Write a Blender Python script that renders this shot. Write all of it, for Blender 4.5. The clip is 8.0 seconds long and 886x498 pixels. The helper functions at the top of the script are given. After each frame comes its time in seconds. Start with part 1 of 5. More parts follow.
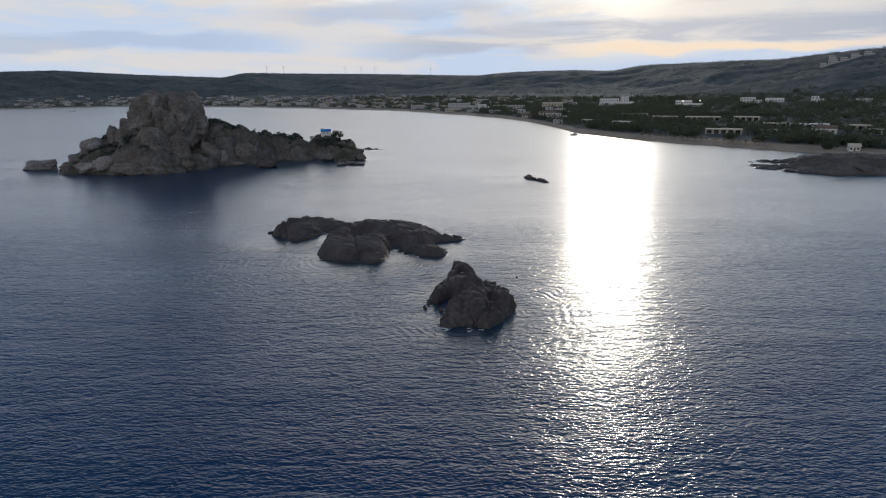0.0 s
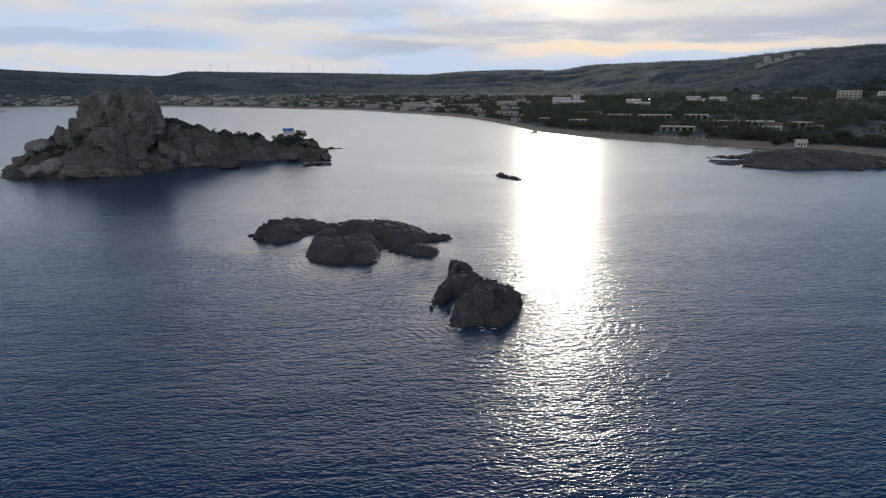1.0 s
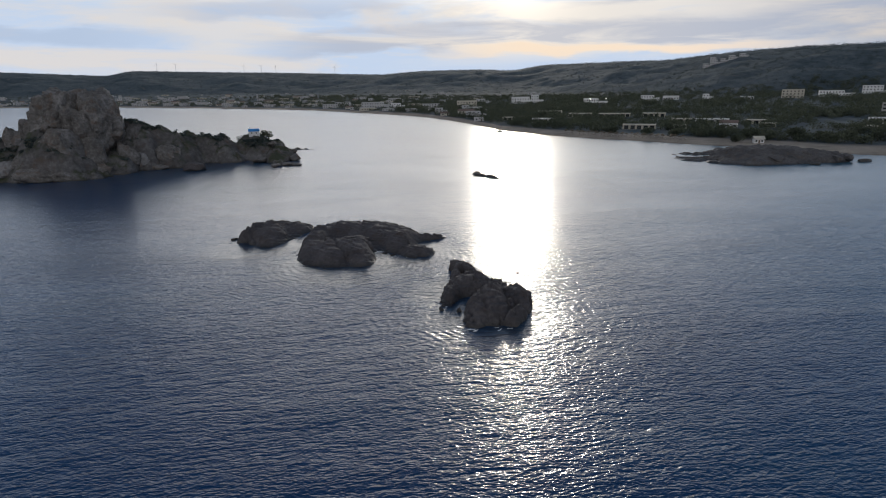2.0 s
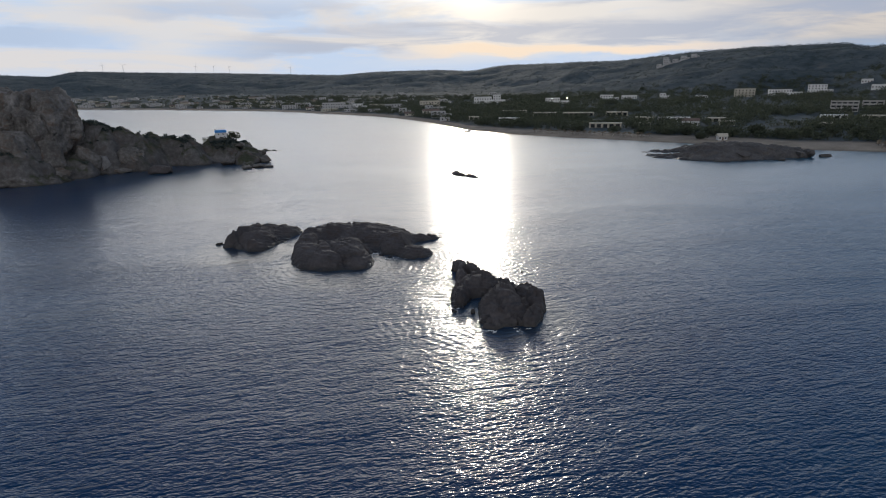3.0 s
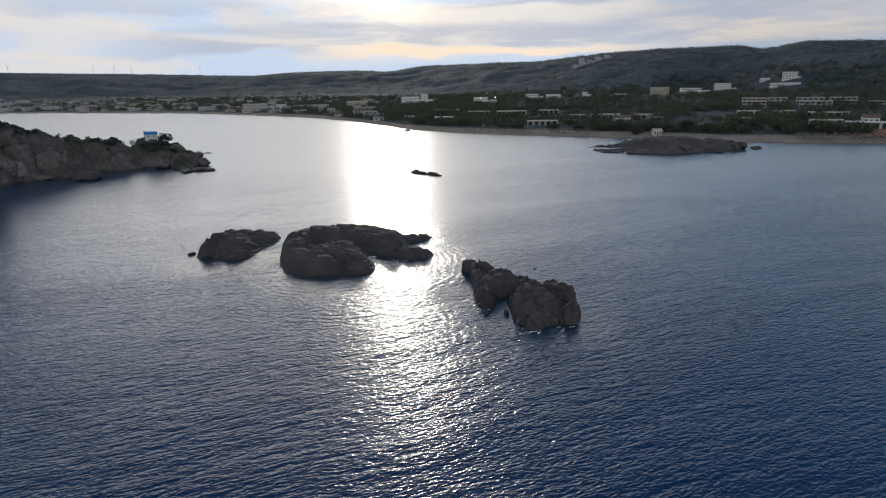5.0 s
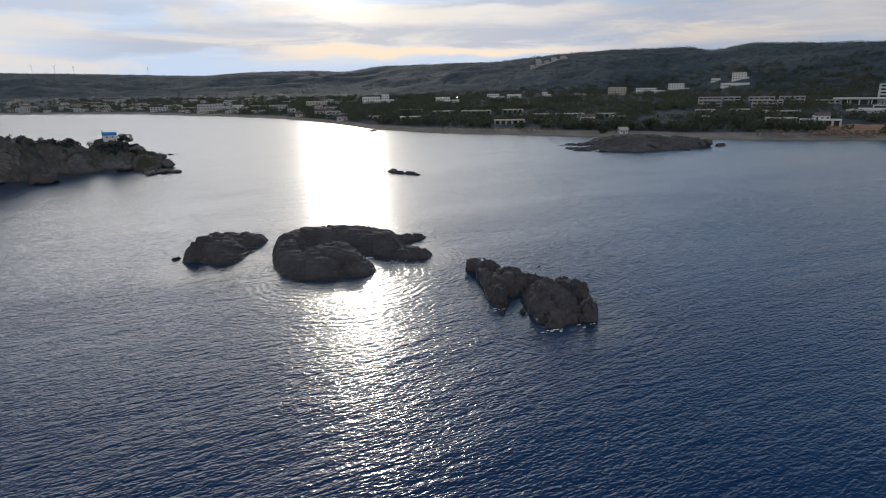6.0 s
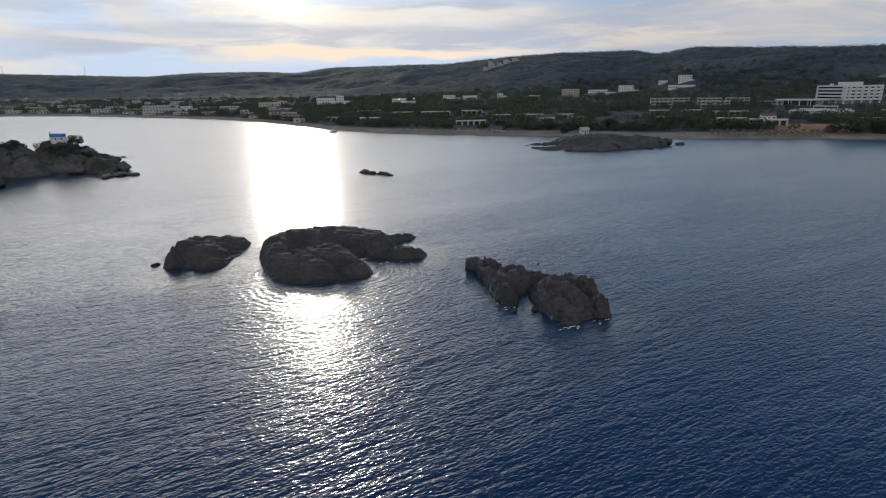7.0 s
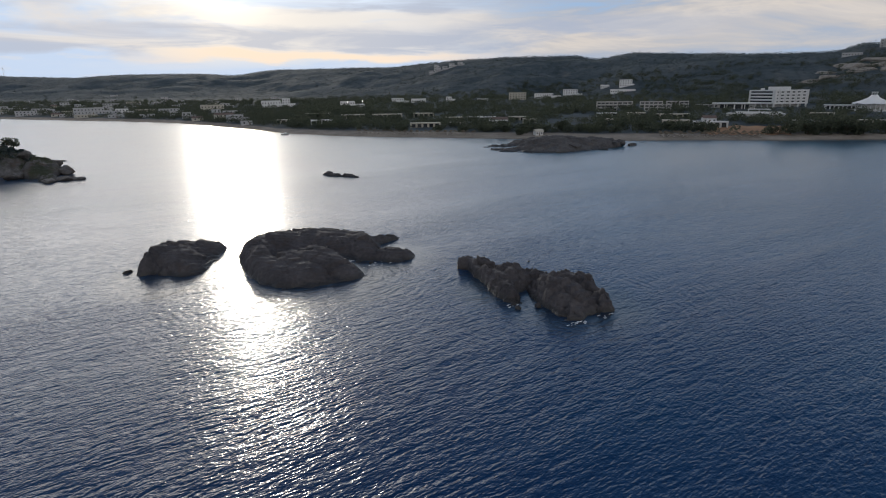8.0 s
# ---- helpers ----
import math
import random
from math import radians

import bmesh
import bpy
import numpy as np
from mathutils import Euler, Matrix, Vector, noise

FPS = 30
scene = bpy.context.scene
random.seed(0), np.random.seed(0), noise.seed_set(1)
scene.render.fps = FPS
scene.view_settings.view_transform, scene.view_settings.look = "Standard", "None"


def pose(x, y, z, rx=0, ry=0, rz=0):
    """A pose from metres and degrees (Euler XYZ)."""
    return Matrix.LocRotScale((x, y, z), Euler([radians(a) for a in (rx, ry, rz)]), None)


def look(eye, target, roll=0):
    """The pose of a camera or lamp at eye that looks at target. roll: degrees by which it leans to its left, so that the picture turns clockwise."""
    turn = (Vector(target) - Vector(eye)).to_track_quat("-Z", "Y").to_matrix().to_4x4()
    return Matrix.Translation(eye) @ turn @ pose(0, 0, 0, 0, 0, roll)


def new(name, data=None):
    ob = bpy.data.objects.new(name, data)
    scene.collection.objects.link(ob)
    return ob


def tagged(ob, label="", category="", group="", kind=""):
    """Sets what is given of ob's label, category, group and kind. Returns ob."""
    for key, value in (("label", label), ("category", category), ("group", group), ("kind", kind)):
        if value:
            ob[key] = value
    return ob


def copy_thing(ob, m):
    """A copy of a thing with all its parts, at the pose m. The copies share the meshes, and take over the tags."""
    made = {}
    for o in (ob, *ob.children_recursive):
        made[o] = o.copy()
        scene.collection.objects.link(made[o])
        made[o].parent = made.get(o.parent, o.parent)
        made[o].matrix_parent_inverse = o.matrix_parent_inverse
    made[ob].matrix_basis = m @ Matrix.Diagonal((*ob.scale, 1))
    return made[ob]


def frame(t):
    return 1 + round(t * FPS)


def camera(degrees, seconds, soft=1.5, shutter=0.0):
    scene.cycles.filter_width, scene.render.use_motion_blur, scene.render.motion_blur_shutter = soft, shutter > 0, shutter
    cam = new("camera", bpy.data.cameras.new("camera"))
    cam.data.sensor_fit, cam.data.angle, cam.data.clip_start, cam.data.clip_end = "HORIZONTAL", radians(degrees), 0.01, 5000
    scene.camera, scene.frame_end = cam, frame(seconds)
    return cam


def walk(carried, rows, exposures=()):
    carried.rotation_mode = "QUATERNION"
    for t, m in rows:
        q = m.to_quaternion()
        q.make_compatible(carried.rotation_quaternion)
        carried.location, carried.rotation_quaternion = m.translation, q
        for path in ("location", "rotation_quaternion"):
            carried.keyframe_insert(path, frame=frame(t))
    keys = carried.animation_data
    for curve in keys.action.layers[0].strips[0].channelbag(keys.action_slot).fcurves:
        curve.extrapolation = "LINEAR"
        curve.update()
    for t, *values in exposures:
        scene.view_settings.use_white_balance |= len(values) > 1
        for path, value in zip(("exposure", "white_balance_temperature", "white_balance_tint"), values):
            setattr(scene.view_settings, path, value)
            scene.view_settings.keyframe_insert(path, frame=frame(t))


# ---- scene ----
cam = camera(75.7, 8.0, 1.1)
PATH = [
    (0, (3.195, 0.586, 34.507), (3.139, 2.509, 33.963), -0.87),
    (0.5, (-1.149, 1.121, 34.386), (-1.119, 3.045, 33.839), -0.82),
    (1, (-5.331, 1.993, 34.224), (-5.220, 3.913, 33.675), -0.82),
    (1.5, (-9.359, 3.171, 34.024), (-9.172, 5.084, 33.474), -0.84),
    (3, (-20.635, 8.246, 33.221), (-20.238, 10.127, 32.670), -1.00),
    (3.5, (-24.158, 10.353, 32.895), (-23.695, 12.219, 32.344), -1.06),
    (4, (-27.580, 12.617, 32.546), (-27.053, 14.466, 31.994), -1.11),
    (4.5, (-30.913, 15.010, 32.175), (-30.321, 16.839, 31.623), -1.15),
    (6, (-40.471, 22.659, 30.961), (-39.680, 24.411, 30.408), -1.14),
    (6.5, (-43.546, 25.267, 30.532), (-42.684, 26.985, 29.981), -1.08),
    (7, (-46.583, 27.854, 30.096), (-45.646, 29.533, 29.547), -0.98),
    (7.5, (-49.591, 30.391, 29.656), (-48.576, 32.026, 29.110), -0.84),
    (8, (-52.582, 32.848, 29.214), (-51.483, 34.430, 28.674), -0.67),
]
walk(cam, [(t, look(eye, target, roll)) for t, eye, target, roll in PATH], exposures=[(0.0, 0.03, 6340, 9), (8.0, 0.14, 6380, 9)])

# ---- light ----
SUN_AZ, SUN_EL = 14.8, 11.0      # degrees clockwise from +y, above the sea
sun_way = Vector((math.sin(radians(SUN_AZ)) * math.cos(radians(SUN_EL)), math.cos(radians(SUN_AZ)) * math.cos(radians(SUN_EL)), math.sin(radians(SUN_EL))))
sun = new("sun", bpy.data.lights.new("sun", "SUN"))
sun.data.energy, sun.data.angle, sun.data.color = 0.80, radians(4.6), (1.0, 0.9, 0.76)
sun.matrix_world = look((0, 0, 300), Vector((0, 0, 300)) - sun_way)


def wire(tree, a, b):
    tree.links.new(a, b)


def node(tree, kind, **values):
    n = tree.nodes.new(kind)
    for key, value in values.items():
        if key in n.inputs:
            n.inputs[key].default_value = value
        else:
            setattr(n, key, value)
    return n


def calc(tree, op, a, b=0.0, c=None):
    n = tree.nodes.new("ShaderNodeMath")
    n.operation = op
    for k, v in enumerate((a, b) if c is None else (a, b, c)):
        if isinstance(v, (int, float)):
            n.inputs[k].default_value = v
        else:
            wire(tree, v, n.inputs[k])
    return n.outputs[0]


def blend(tree, fac, a, b):
    """A colour mix of a and b, each a socket or a colour."""
    n = tree.nodes.new("ShaderNodeMix")
    n.data_type = "RGBA"
    for k, v in ((0, fac), (6, a), (7, b)):
        if isinstance(v, (int, float)):
            n.inputs[k].default_value = v
        elif isinstance(v, tuple):
            n.inputs[k].default_value = (*v, 1)
        else:
            wire(tree, v, n.inputs[k])
    return n.outputs[2]


def ramp(tree, value, *stops):
    """A colour ramp: stops of (place, grey or colour)."""
    n = tree.nodes.new("ShaderNodeValToRGB")
    while len(n.color_ramp.elements) < len(stops):
        n.color_ramp.elements.new(0.5)
    for e, (at, c) in zip(n.color_ramp.elements, stops):
        e.position, e.color = at, (c, c, c, 1) if isinstance(c, (int, float)) else (*c, 1)
    wire(tree, value, n.inputs[0])
    return n.outputs[0]


def noise_of(tree, vector, scale, detail=4.0, rough=0.55, distort=0.0):
    n = node(tree, "ShaderNodeTexNoise", Scale=scale, Detail=detail, Roughness=rough, Distortion=distort)
    wire(tree, vector, n.inputs["Vector"])
    return n.outputs["Fac"]


def stretched(tree, vector, sx, sy, sz, turn=0.0, shift=(0, 0, 0)):
    n = tree.nodes.new("ShaderNodeMapping")
    n.inputs["Scale"].default_value, n.inputs["Rotation"].default_value = (sx, sy, sz), (0, 0, radians(turn))
    n.inputs["Location"].default_value = shift
    wire(tree, vector, n.inputs["Vector"])
    return n.outputs[0]


world = bpy.data.worlds.new("evening_sky")
scene.world = world
world.use_nodes = True
wt = world.node_tree
wt.nodes.clear()
sky = node(wt, "ShaderNodeTexSky", sky_type="NISHITA", sun_disc=False, sun_elevation=radians(SUN_EL), sun_rotation=radians(SUN_AZ), air_density=1.0, dust_density=0.3, ozone_density=3.0)
where = wt.nodes.new("ShaderNodeTexCoord").outputs["Generated"]
axes = wt.nodes.new("ShaderNodeSeparateXYZ")
wire(wt, where, axes.inputs[0])
turn_of = calc(wt, "ARCTAN2", axes.outputs[0], axes.outputs[1])      # clockwise from +y
rise_of = calc(wt, "ARCSINE", axes.outputs[2])


def between(tree, value, a, b, c, d):
    """0 below a, 1 from b to c, 0 past d, smoothly."""
    ends = []
    for lo, hi in ((a, b), (d, c)):
        n = node(tree, "ShaderNodeMapRange", interpolation_type="SMOOTHSTEP")
        n.inputs[1].default_value, n.inputs[2].default_value = lo, hi
        wire(tree, value, n.inputs[0])
        ends.append(n.outputs[0])
    return calc(tree, "MULTIPLY", *ends)


flat = wt.nodes.new("ShaderNodeCombineXYZ")
wire(wt, turn_of, flat.inputs[0])
wire(wt, rise_of, flat.inputs[1])
layer = flat.outputs[0]
drift = noise_of(wt, stretched(wt, layer, 3.0, 9.0, 1, 0, (0.4, 0.9, 0)), 1.0, 5, 0.55, 0.4)
streak = noise_of(wt, stretched(wt, layer, 5.0, 42.0, 1, 3, (2.2, 0.3, 0)), 1.0, 6, 0.6, 0.7)
puff = noise_of(wt, stretched(wt, layer, 2.6, 16.0, 1, -4, (5.2, 1.3, 0)), 1.0, 5, 0.55, 0.6)
bent = calc(wt, "ADD", rise_of, calc(wt, "MULTIPLY", calc(wt, "SUBTRACT", drift, 0.5), 0.075))
bent = calc(wt, "ADD", bent, calc(wt, "MULTIPLY", calc(wt, "SUBTRACT", streak, 0.5), 0.03))
bent = calc(wt, "SUBTRACT", bent, calc(wt, "MULTIPLY", turn_of, 0.02))

aim = wt.nodes.new("ShaderNodeVectorMath")
aim.operation = "DOT_PRODUCT"
wire(wt, where, aim.inputs[0])
aim.inputs[1].default_value = sun_way
toward = calc(wt, "MAXIMUM", aim.outputs["Value"], 0.0)
near_sun = calc(wt, "POWER", toward, 18.0)
nearer = calc(wt, "POWER", toward, 300.0)

clear = blend(wt, between(wt, rise_of, -1.0, -0.9, 0.08, 0.36), sky.outputs[0], (5.2, 6.1, 7.6))
cream = blend(wt, near_sun, (6.6, 6.4, 6.4), (8.6, 7.7, 6.6))
cream = blend(wt, nearer, cream, (15.0, 13.2, 11.0))
grey = blend(wt, near_sun, (3.6, 4.05, 5.1), (5.3, 5.3, 5.7))
# high pale cloud, then the long grey sheets, then the glow under them
high = calc(wt, "MULTIPLY", ramp(wt, puff, (0.42, 0.0), (0.56, 1.0)), between(wt, rise_of, 0.02, 0.07, 0.13, 0.26))
out = blend(wt, calc(wt, "MULTIPLY", high, 0.9), clear, cream)
side = wt.nodes.new("ShaderNodeVectorMath")      # the bright veil lies a little beside the sun
side.operation = "DOT_PRODUCT"
wire(wt, where, side.inputs[0])
side.inputs[1].default_value = (math.sin(radians(6)) * math.cos(radians(13)), math.cos(radians(6)) * math.cos(radians(13)), math.sin(radians(13)))
haze = calc(wt, "MULTIPLY", calc(wt, "POWER", calc(wt, "MAXIMUM", side.outputs["Value"], 0.0), 9.0), between(wt, rise_of, 0.11, 0.21, 0.28, 0.46))
out = blend(wt, haze, out, (23.0, 21.5, 19.7))
# torn evening cloud away from the sun: cream, grey and gaps of blue
comb = noise_of(wt, stretched(wt, layer, 3.4, 17.0, 1, -5, (7.7, 2.1, 0)), 1.0, 6, 0.6, 0.5)
torn = ramp(wt, comb, (0.32, (2.9, 4.1, 5.9)), (0.42, (3.5, 3.9, 4.7)), (0.52, (4.9, 4.6, 4.5)), (0.60, (6.0, 5.4, 4.9)), (0.70, (3.9, 3.9, 4.3)))
veil = calc(wt, "MULTIPLY", between(wt, turn_of, 0.48, 0.85, 1.7, 2.2), between(wt, rise_of, -0.1, 0.0, 0.14, 0.21))
out = blend(wt, calc(wt, "MULTIPLY", veil, 0.92), out, torn)
wisp = calc(wt, "MULTIPLY", calc(wt, "MULTIPLY", ramp(wt, comb, (0.46, 0.0), (0.58, 1.0)), between(wt, turn_of, -1.4, -1.0, 0.05, 0.3)), between(wt, rise_of, 0.012, 0.035, 0.14, 0.2))
out = blend(wt, calc(wt, "MULTIPLY", wisp, 0.75), out, (7.2, 6.5, 5.9))
rear = calc(wt, "MULTIPLY", ramp(wt, calc(wt, "ADD", calc(wt, "MULTIPLY", aim.outputs["Value"], 0.5), 0.5), (0.35, 1.0), (0.62, 0.0)), ramp(wt, puff, (0.36, 0.5), (0.56, 1.0)))
out = blend(wt, calc(wt, "MULTIPLY", rear, 0.9), out, (7.6, 7.4, 7.5))      # unseen evening cloud added behind the camera to brighten faces turned this way
sheet_a = calc(wt, "MULTIPLY", between(wt, bent, 0.046, 0.060, 0.080, 0.096), between(wt, turn_of, -0.22, 0.02, 0.75, 1.2))
out = blend(wt, calc(wt, "MULTIPLY", calc(wt, "MULTIPLY", sheet_a, ramp(wt, streak, (0.34, 0.25), (0.52, 1.0))), 0.85), out, grey)
sheet_b = calc(wt, "MULTIPLY", between(wt, bent, 0.108, 0.122, 0.136, 0.16), between(wt, turn_of, 0.25, 0.5, 1.3, 1.8))
out = blend(wt, calc(wt, "MULTIPLY", calc(wt, "MULTIPLY", sheet_b, ramp(wt, streak, (0.35, 0.2), (0.6, 1.0))), 0.8), out, grey)
sheet_c = calc(wt, "MULTIPLY", between(wt, bent, 0.060, 0.07, 0.082, 0.094), between(wt, turn_of, -1.4, -0.9, -0.42, -0.2))
out = blend(wt, calc(wt, "MULTIPLY", sheet_c, 0.65), out, (4.0, 4.8, 6.2))
sheet_d = calc(wt, "MULTIPLY", between(wt, bent, 0.105, 0.115, 0.13, 0.15), between(wt, turn_of, -0.35, -0.2, 0.0, 0.12))
out = blend(wt, calc(wt, "MULTIPLY", sheet_d, 0.6), out, (4.4, 4.9, 6.0))
glow = calc(wt, "MULTIPLY", between(wt, bent, 0.030, 0.038, 0.044, 0.056), between(wt, turn_of, 0.10, 0.28, 0.50, 0.8))
out = blend(wt, calc(wt, "MULTIPLY", glow, 0.85), out, (9.2, 7.2, 5.3))
high_up = node(wt, "ShaderNodeMapRange", interpolation_type="SMOOTHSTEP")      # the evening sky deepens overhead
for k, v in ((1, 0.45), (2, 1.0), (3, 0.0), (4, 0.30)):
    high_up.inputs[k].default_value = v
wire(wt, rise_of, high_up.inputs[0])
out = blend(wt, high_up.outputs[0], out, (0.6, 0.9, 1.5))
air = wt.nodes.new("ShaderNodeBackground")
wire(wt, out, air.inputs[0])
air.inputs[1].default_value = 0.105
wire(wt, air.outputs[0], wt.nodes.new("ShaderNodeOutputWorld").inputs[0])

# ---- materials ----
def material(name, rough=0.8, metal=0.0, spec=0.4):
    m = bpy.data.materials.new(name)
    m.use_nodes = True
    t = m.node_tree
    p = t.nodes["Principled BSDF"]
    p.inputs["Roughness"].default_value, p.inputs["Metallic"].default_value = rough, metal
    p.inputs["Specular IOR Level"].default_value = spec
    place = t.nodes.new("ShaderNodeNewGeometry").outputs["Position"]
    return m, t, p, place


def relief(t, p, height, strength, depth):
    b = node(t, "ShaderNodeBump", Strength=strength, Distance=depth)
    wire(t, height, b.inputs["Height"])
    wire(t, b.outputs[0], p.inputs["Normal"])


def rock_material(name, dark, mid, light, stain, grain=1.0, wet=True, green=None):
    m, t, p, at = material(name, 0.85)
    big = noise_of(t, at, 0.10 * grain, 5, 0.6, 0.4)
    fine = noise_of(t, at, 1.1 * grain, 8, 0.65)
    col = ramp(t, calc(t, "ADD", calc(t, "MULTIPLY", big, 0.55), calc(t, "MULTIPLY", fine, 0.45)), (0.36, dark), (0.5, mid), (0.66, light))
    col = blend(t, ramp(t, noise_of(t, at, 0.23 * grain, 4, 0.6, 1.0), (0.54, 0.0), (0.68, 0.75)), col, stain)
    if green:
        slope = t.nodes.new("ShaderNodeSeparateXYZ")
        wire(t, t.nodes.new("ShaderNodeNewGeometry").outputs["Normal"], slope.inputs[0])
        grow = calc(t, "MULTIPLY", ramp(t, noise_of(t, at, 0.16, 6, 0.65, 0.5), (0.42, 0.0), (0.55, 1.0)), ramp(t, slope.outputs[2], (0.45, 0.0), (0.75, 1.0)))
        col = blend(t, grow, col, green)
    if wet:     # dark weed and wet rock along the water
        axes = t.nodes.new("ShaderNodeSeparateXYZ")
        wire(t, at, axes.inputs[0])
        rim = ramp(t, calc(t, "ADD", calc(t, "MULTIPLY", axes.outputs[2], 0.5), calc(t, "MULTIPLY", fine, 0.3)), (0.24, 1.0), (0.55, 0.0))
        col = blend(t, calc(t, "MULTIPLY", rim, 0.75), col, (0.022, 0.02, 0.016))
        wire(t, calc(t, "SUBTRACT", 0.88, calc(t, "MULTIPLY", rim, 0.45)), p.inputs["Roughness"])
    wire(t, col, p.inputs["Base Color"])
    crack = node(t, "ShaderNodeTexVoronoi", feature="DISTANCE_TO_EDGE", Scale=0.35 * grain)
    wire(t, stretched(t, at, 1, 1, 1.8, 25), crack.inputs["Vector"])
    lines = ramp(t, crack.outputs[0], (0.0, 0.0), (0.06, 1.0))
    relief(t, p, calc(t, "ADD", calc(t, "MULTIPLY", lines, 0.12), fine), 0.65, 0.45 / grain)
    return m


def plain(name, colour, rough=0.7, vary=0.15, scale=1.5, spec=0.4, metal=0.0, bump=0.02):
    m, t, p, at = material(name, rough, metal, spec)
    mix = calc(t, "ADD", calc(t, "MULTIPLY", noise_of(t, at, scale, 5, 0.6), 0.6), calc(t, "MULTIPLY", noise_of(t, at, scale * 0.12, 4, 0.6), 0.4))
    low, high = tuple(c * (1 - vary) for c in colour), tuple(min(1, c * (1 + vary)) for c in colour)
    wire(t, ramp(t, mix, (0.35, low), (0.65, high)), p.inputs["Base Color"])
    relief(t, p, mix, 0.4, bump)
    return m


def leaf_material(name, low, high):
    m, t, p, at = material(name, 0.75, 0, 0.25)
    one = t.nodes.new("ShaderNodeNewGeometry").outputs["Random Per Island"]
    mix = calc(t, "ADD", calc(t, "MULTIPLY", one, 0.5), calc(t, "MULTIPLY", noise_of(t, at, 0.05, 3), 0.5))
    col = ramp(t, mix, (0.2, low), (0.8, high))
    wire(t, col, p.inputs["Base Color"])
    thin, both = t.nodes.new("ShaderNodeBsdfTranslucent"), t.nodes.new("ShaderNodeMixShader")
    wire(t, col, thin.inputs[0])
    both.inputs[0].default_value = 0.4
    wire(t, p.outputs[0], both.inputs[1])
    wire(t, thin.outputs[0], both.inputs[2])
    wire(t, both.outputs[0], t.nodes["Material Output"].inputs[0])
    return m


def water_material():
    """Rippled sea: long low swell, crossing wind waves with sharp crests, fine ripples; calmer and greyer close to the
    rocks.
    """
    m, t, p, at = material("sea_water", 0.2, 0, 0.5)
    p.inputs["IOR"].default_value = 1.33
    # darker, greyer water colour round the rocks, and the slick water in their lee
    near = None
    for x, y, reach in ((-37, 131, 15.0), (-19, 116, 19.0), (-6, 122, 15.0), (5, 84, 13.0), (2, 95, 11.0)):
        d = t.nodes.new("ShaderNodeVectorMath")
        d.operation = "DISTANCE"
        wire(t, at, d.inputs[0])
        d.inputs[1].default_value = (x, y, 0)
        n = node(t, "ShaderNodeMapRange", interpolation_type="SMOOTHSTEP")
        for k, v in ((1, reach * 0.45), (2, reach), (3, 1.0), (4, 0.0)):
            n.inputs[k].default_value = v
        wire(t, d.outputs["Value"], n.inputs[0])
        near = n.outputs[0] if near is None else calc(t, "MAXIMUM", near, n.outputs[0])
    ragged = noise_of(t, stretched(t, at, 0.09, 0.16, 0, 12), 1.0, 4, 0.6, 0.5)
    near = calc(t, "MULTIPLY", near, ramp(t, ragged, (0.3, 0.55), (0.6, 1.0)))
    wide = noise_of(t, stretched(t, at, 0.006, 0.014, 0, 20), 1.0, 5, 0.6, 0.6)
    deep = ramp(t, wide, (0.32, (0.002, 0.022, 0.078)), (0.5, (0.0025, 0.031, 0.092)), (0.68, (0.003, 0.043, 0.098)))
    shore = t.nodes.new("ShaderNodeAttribute")
    shore.attribute_name = "inland"
    shoal = node(t, "ShaderNodeMapRange", interpolation_type="SMOOTHSTEP")
    for k, v in ((1, -260.0), (2, -8.0), (3, 0.0), (4, 0.9)):
        shoal.inputs[k].default_value = v
    wire(t, shore.outputs["Fac"], shoal.inputs[0])
    deep = blend(t, shoal.outputs[0], deep, (0.014, 0.105, 0.175))
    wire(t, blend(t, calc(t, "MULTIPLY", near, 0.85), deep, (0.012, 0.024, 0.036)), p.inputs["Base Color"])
    gust = ramp(t, noise_of(t, stretched(t, at, 0.008, 0.03, 0, 14), 1.0, 5, 0.6, 0.8), (0.33, 0.62), (0.66, 1.08))
    h = None
    # crest spacing along x and y, heading, height, and how sharp the crests are
    for sx, sy, turn, tall, detail, sharp in ((0.030, 0.10, 14, 0.22, 0.0, 0), (0.075, 0.25, 8, 0.13, 1.0, 0), (0.14, 0.50, -9, 0.10, 1.0, 1), (0.20, 0.62, 24, 0.09, 1.0, 1),
                                              (0.34, 1.10, 8, 0.108, 1.0, 1), (0.52, 1.35, -20, 0.098, 1.0, 1), (0.95, 2.3, 22, 0.082, 1.0, 1), (1.8, 3.5, -10, 0.062, 1.0, 0), (2.8, 4.8, 12, 0.030, 1.0, 0)):
        w = noise_of(t, stretched(t, at, sx, sy, 0, turn, (sx * 40, sy * 90, 0)), 1.0, detail, 0.5, 0.25)
        if sharp:
            w = calc(t, "SUBTRACT", 1.0, calc(t, "POWER", calc(t, "ABSOLUTE", calc(t, "SUBTRACT", calc(t, "MULTIPLY", w, 3.0), 1.5)), 1.4))
            tall *= 0.62
        w = calc(t, "MULTIPLY", w, tall)
        h = w if h is None else calc(t, "ADD", h, w)
    # weak rings thrown back by the rocks
    for x, y, reach in ((-18, 118, 46.0), (6, 84, 34.0)):
        d = t.nodes.new("ShaderNodeVectorMath")
        d.operation = "DISTANCE"
        wire(t, at, d.inputs[0])
        d.inputs[1].default_value = (x, y, 0)
        far = calc(t, "ADD", d.outputs["Value"], calc(t, "MULTIPLY", ragged, 5.0))
        fade = node(t, "ShaderNodeMapRange", interpolation_type="SMOOTHSTEP")
        for k, v in ((1, 8.0), (2, reach), (3, 0.035), (4, 0.0)):
            fade.inputs[k].default_value = v
        wire(t, d.outputs["Value"], fade.inputs[0])
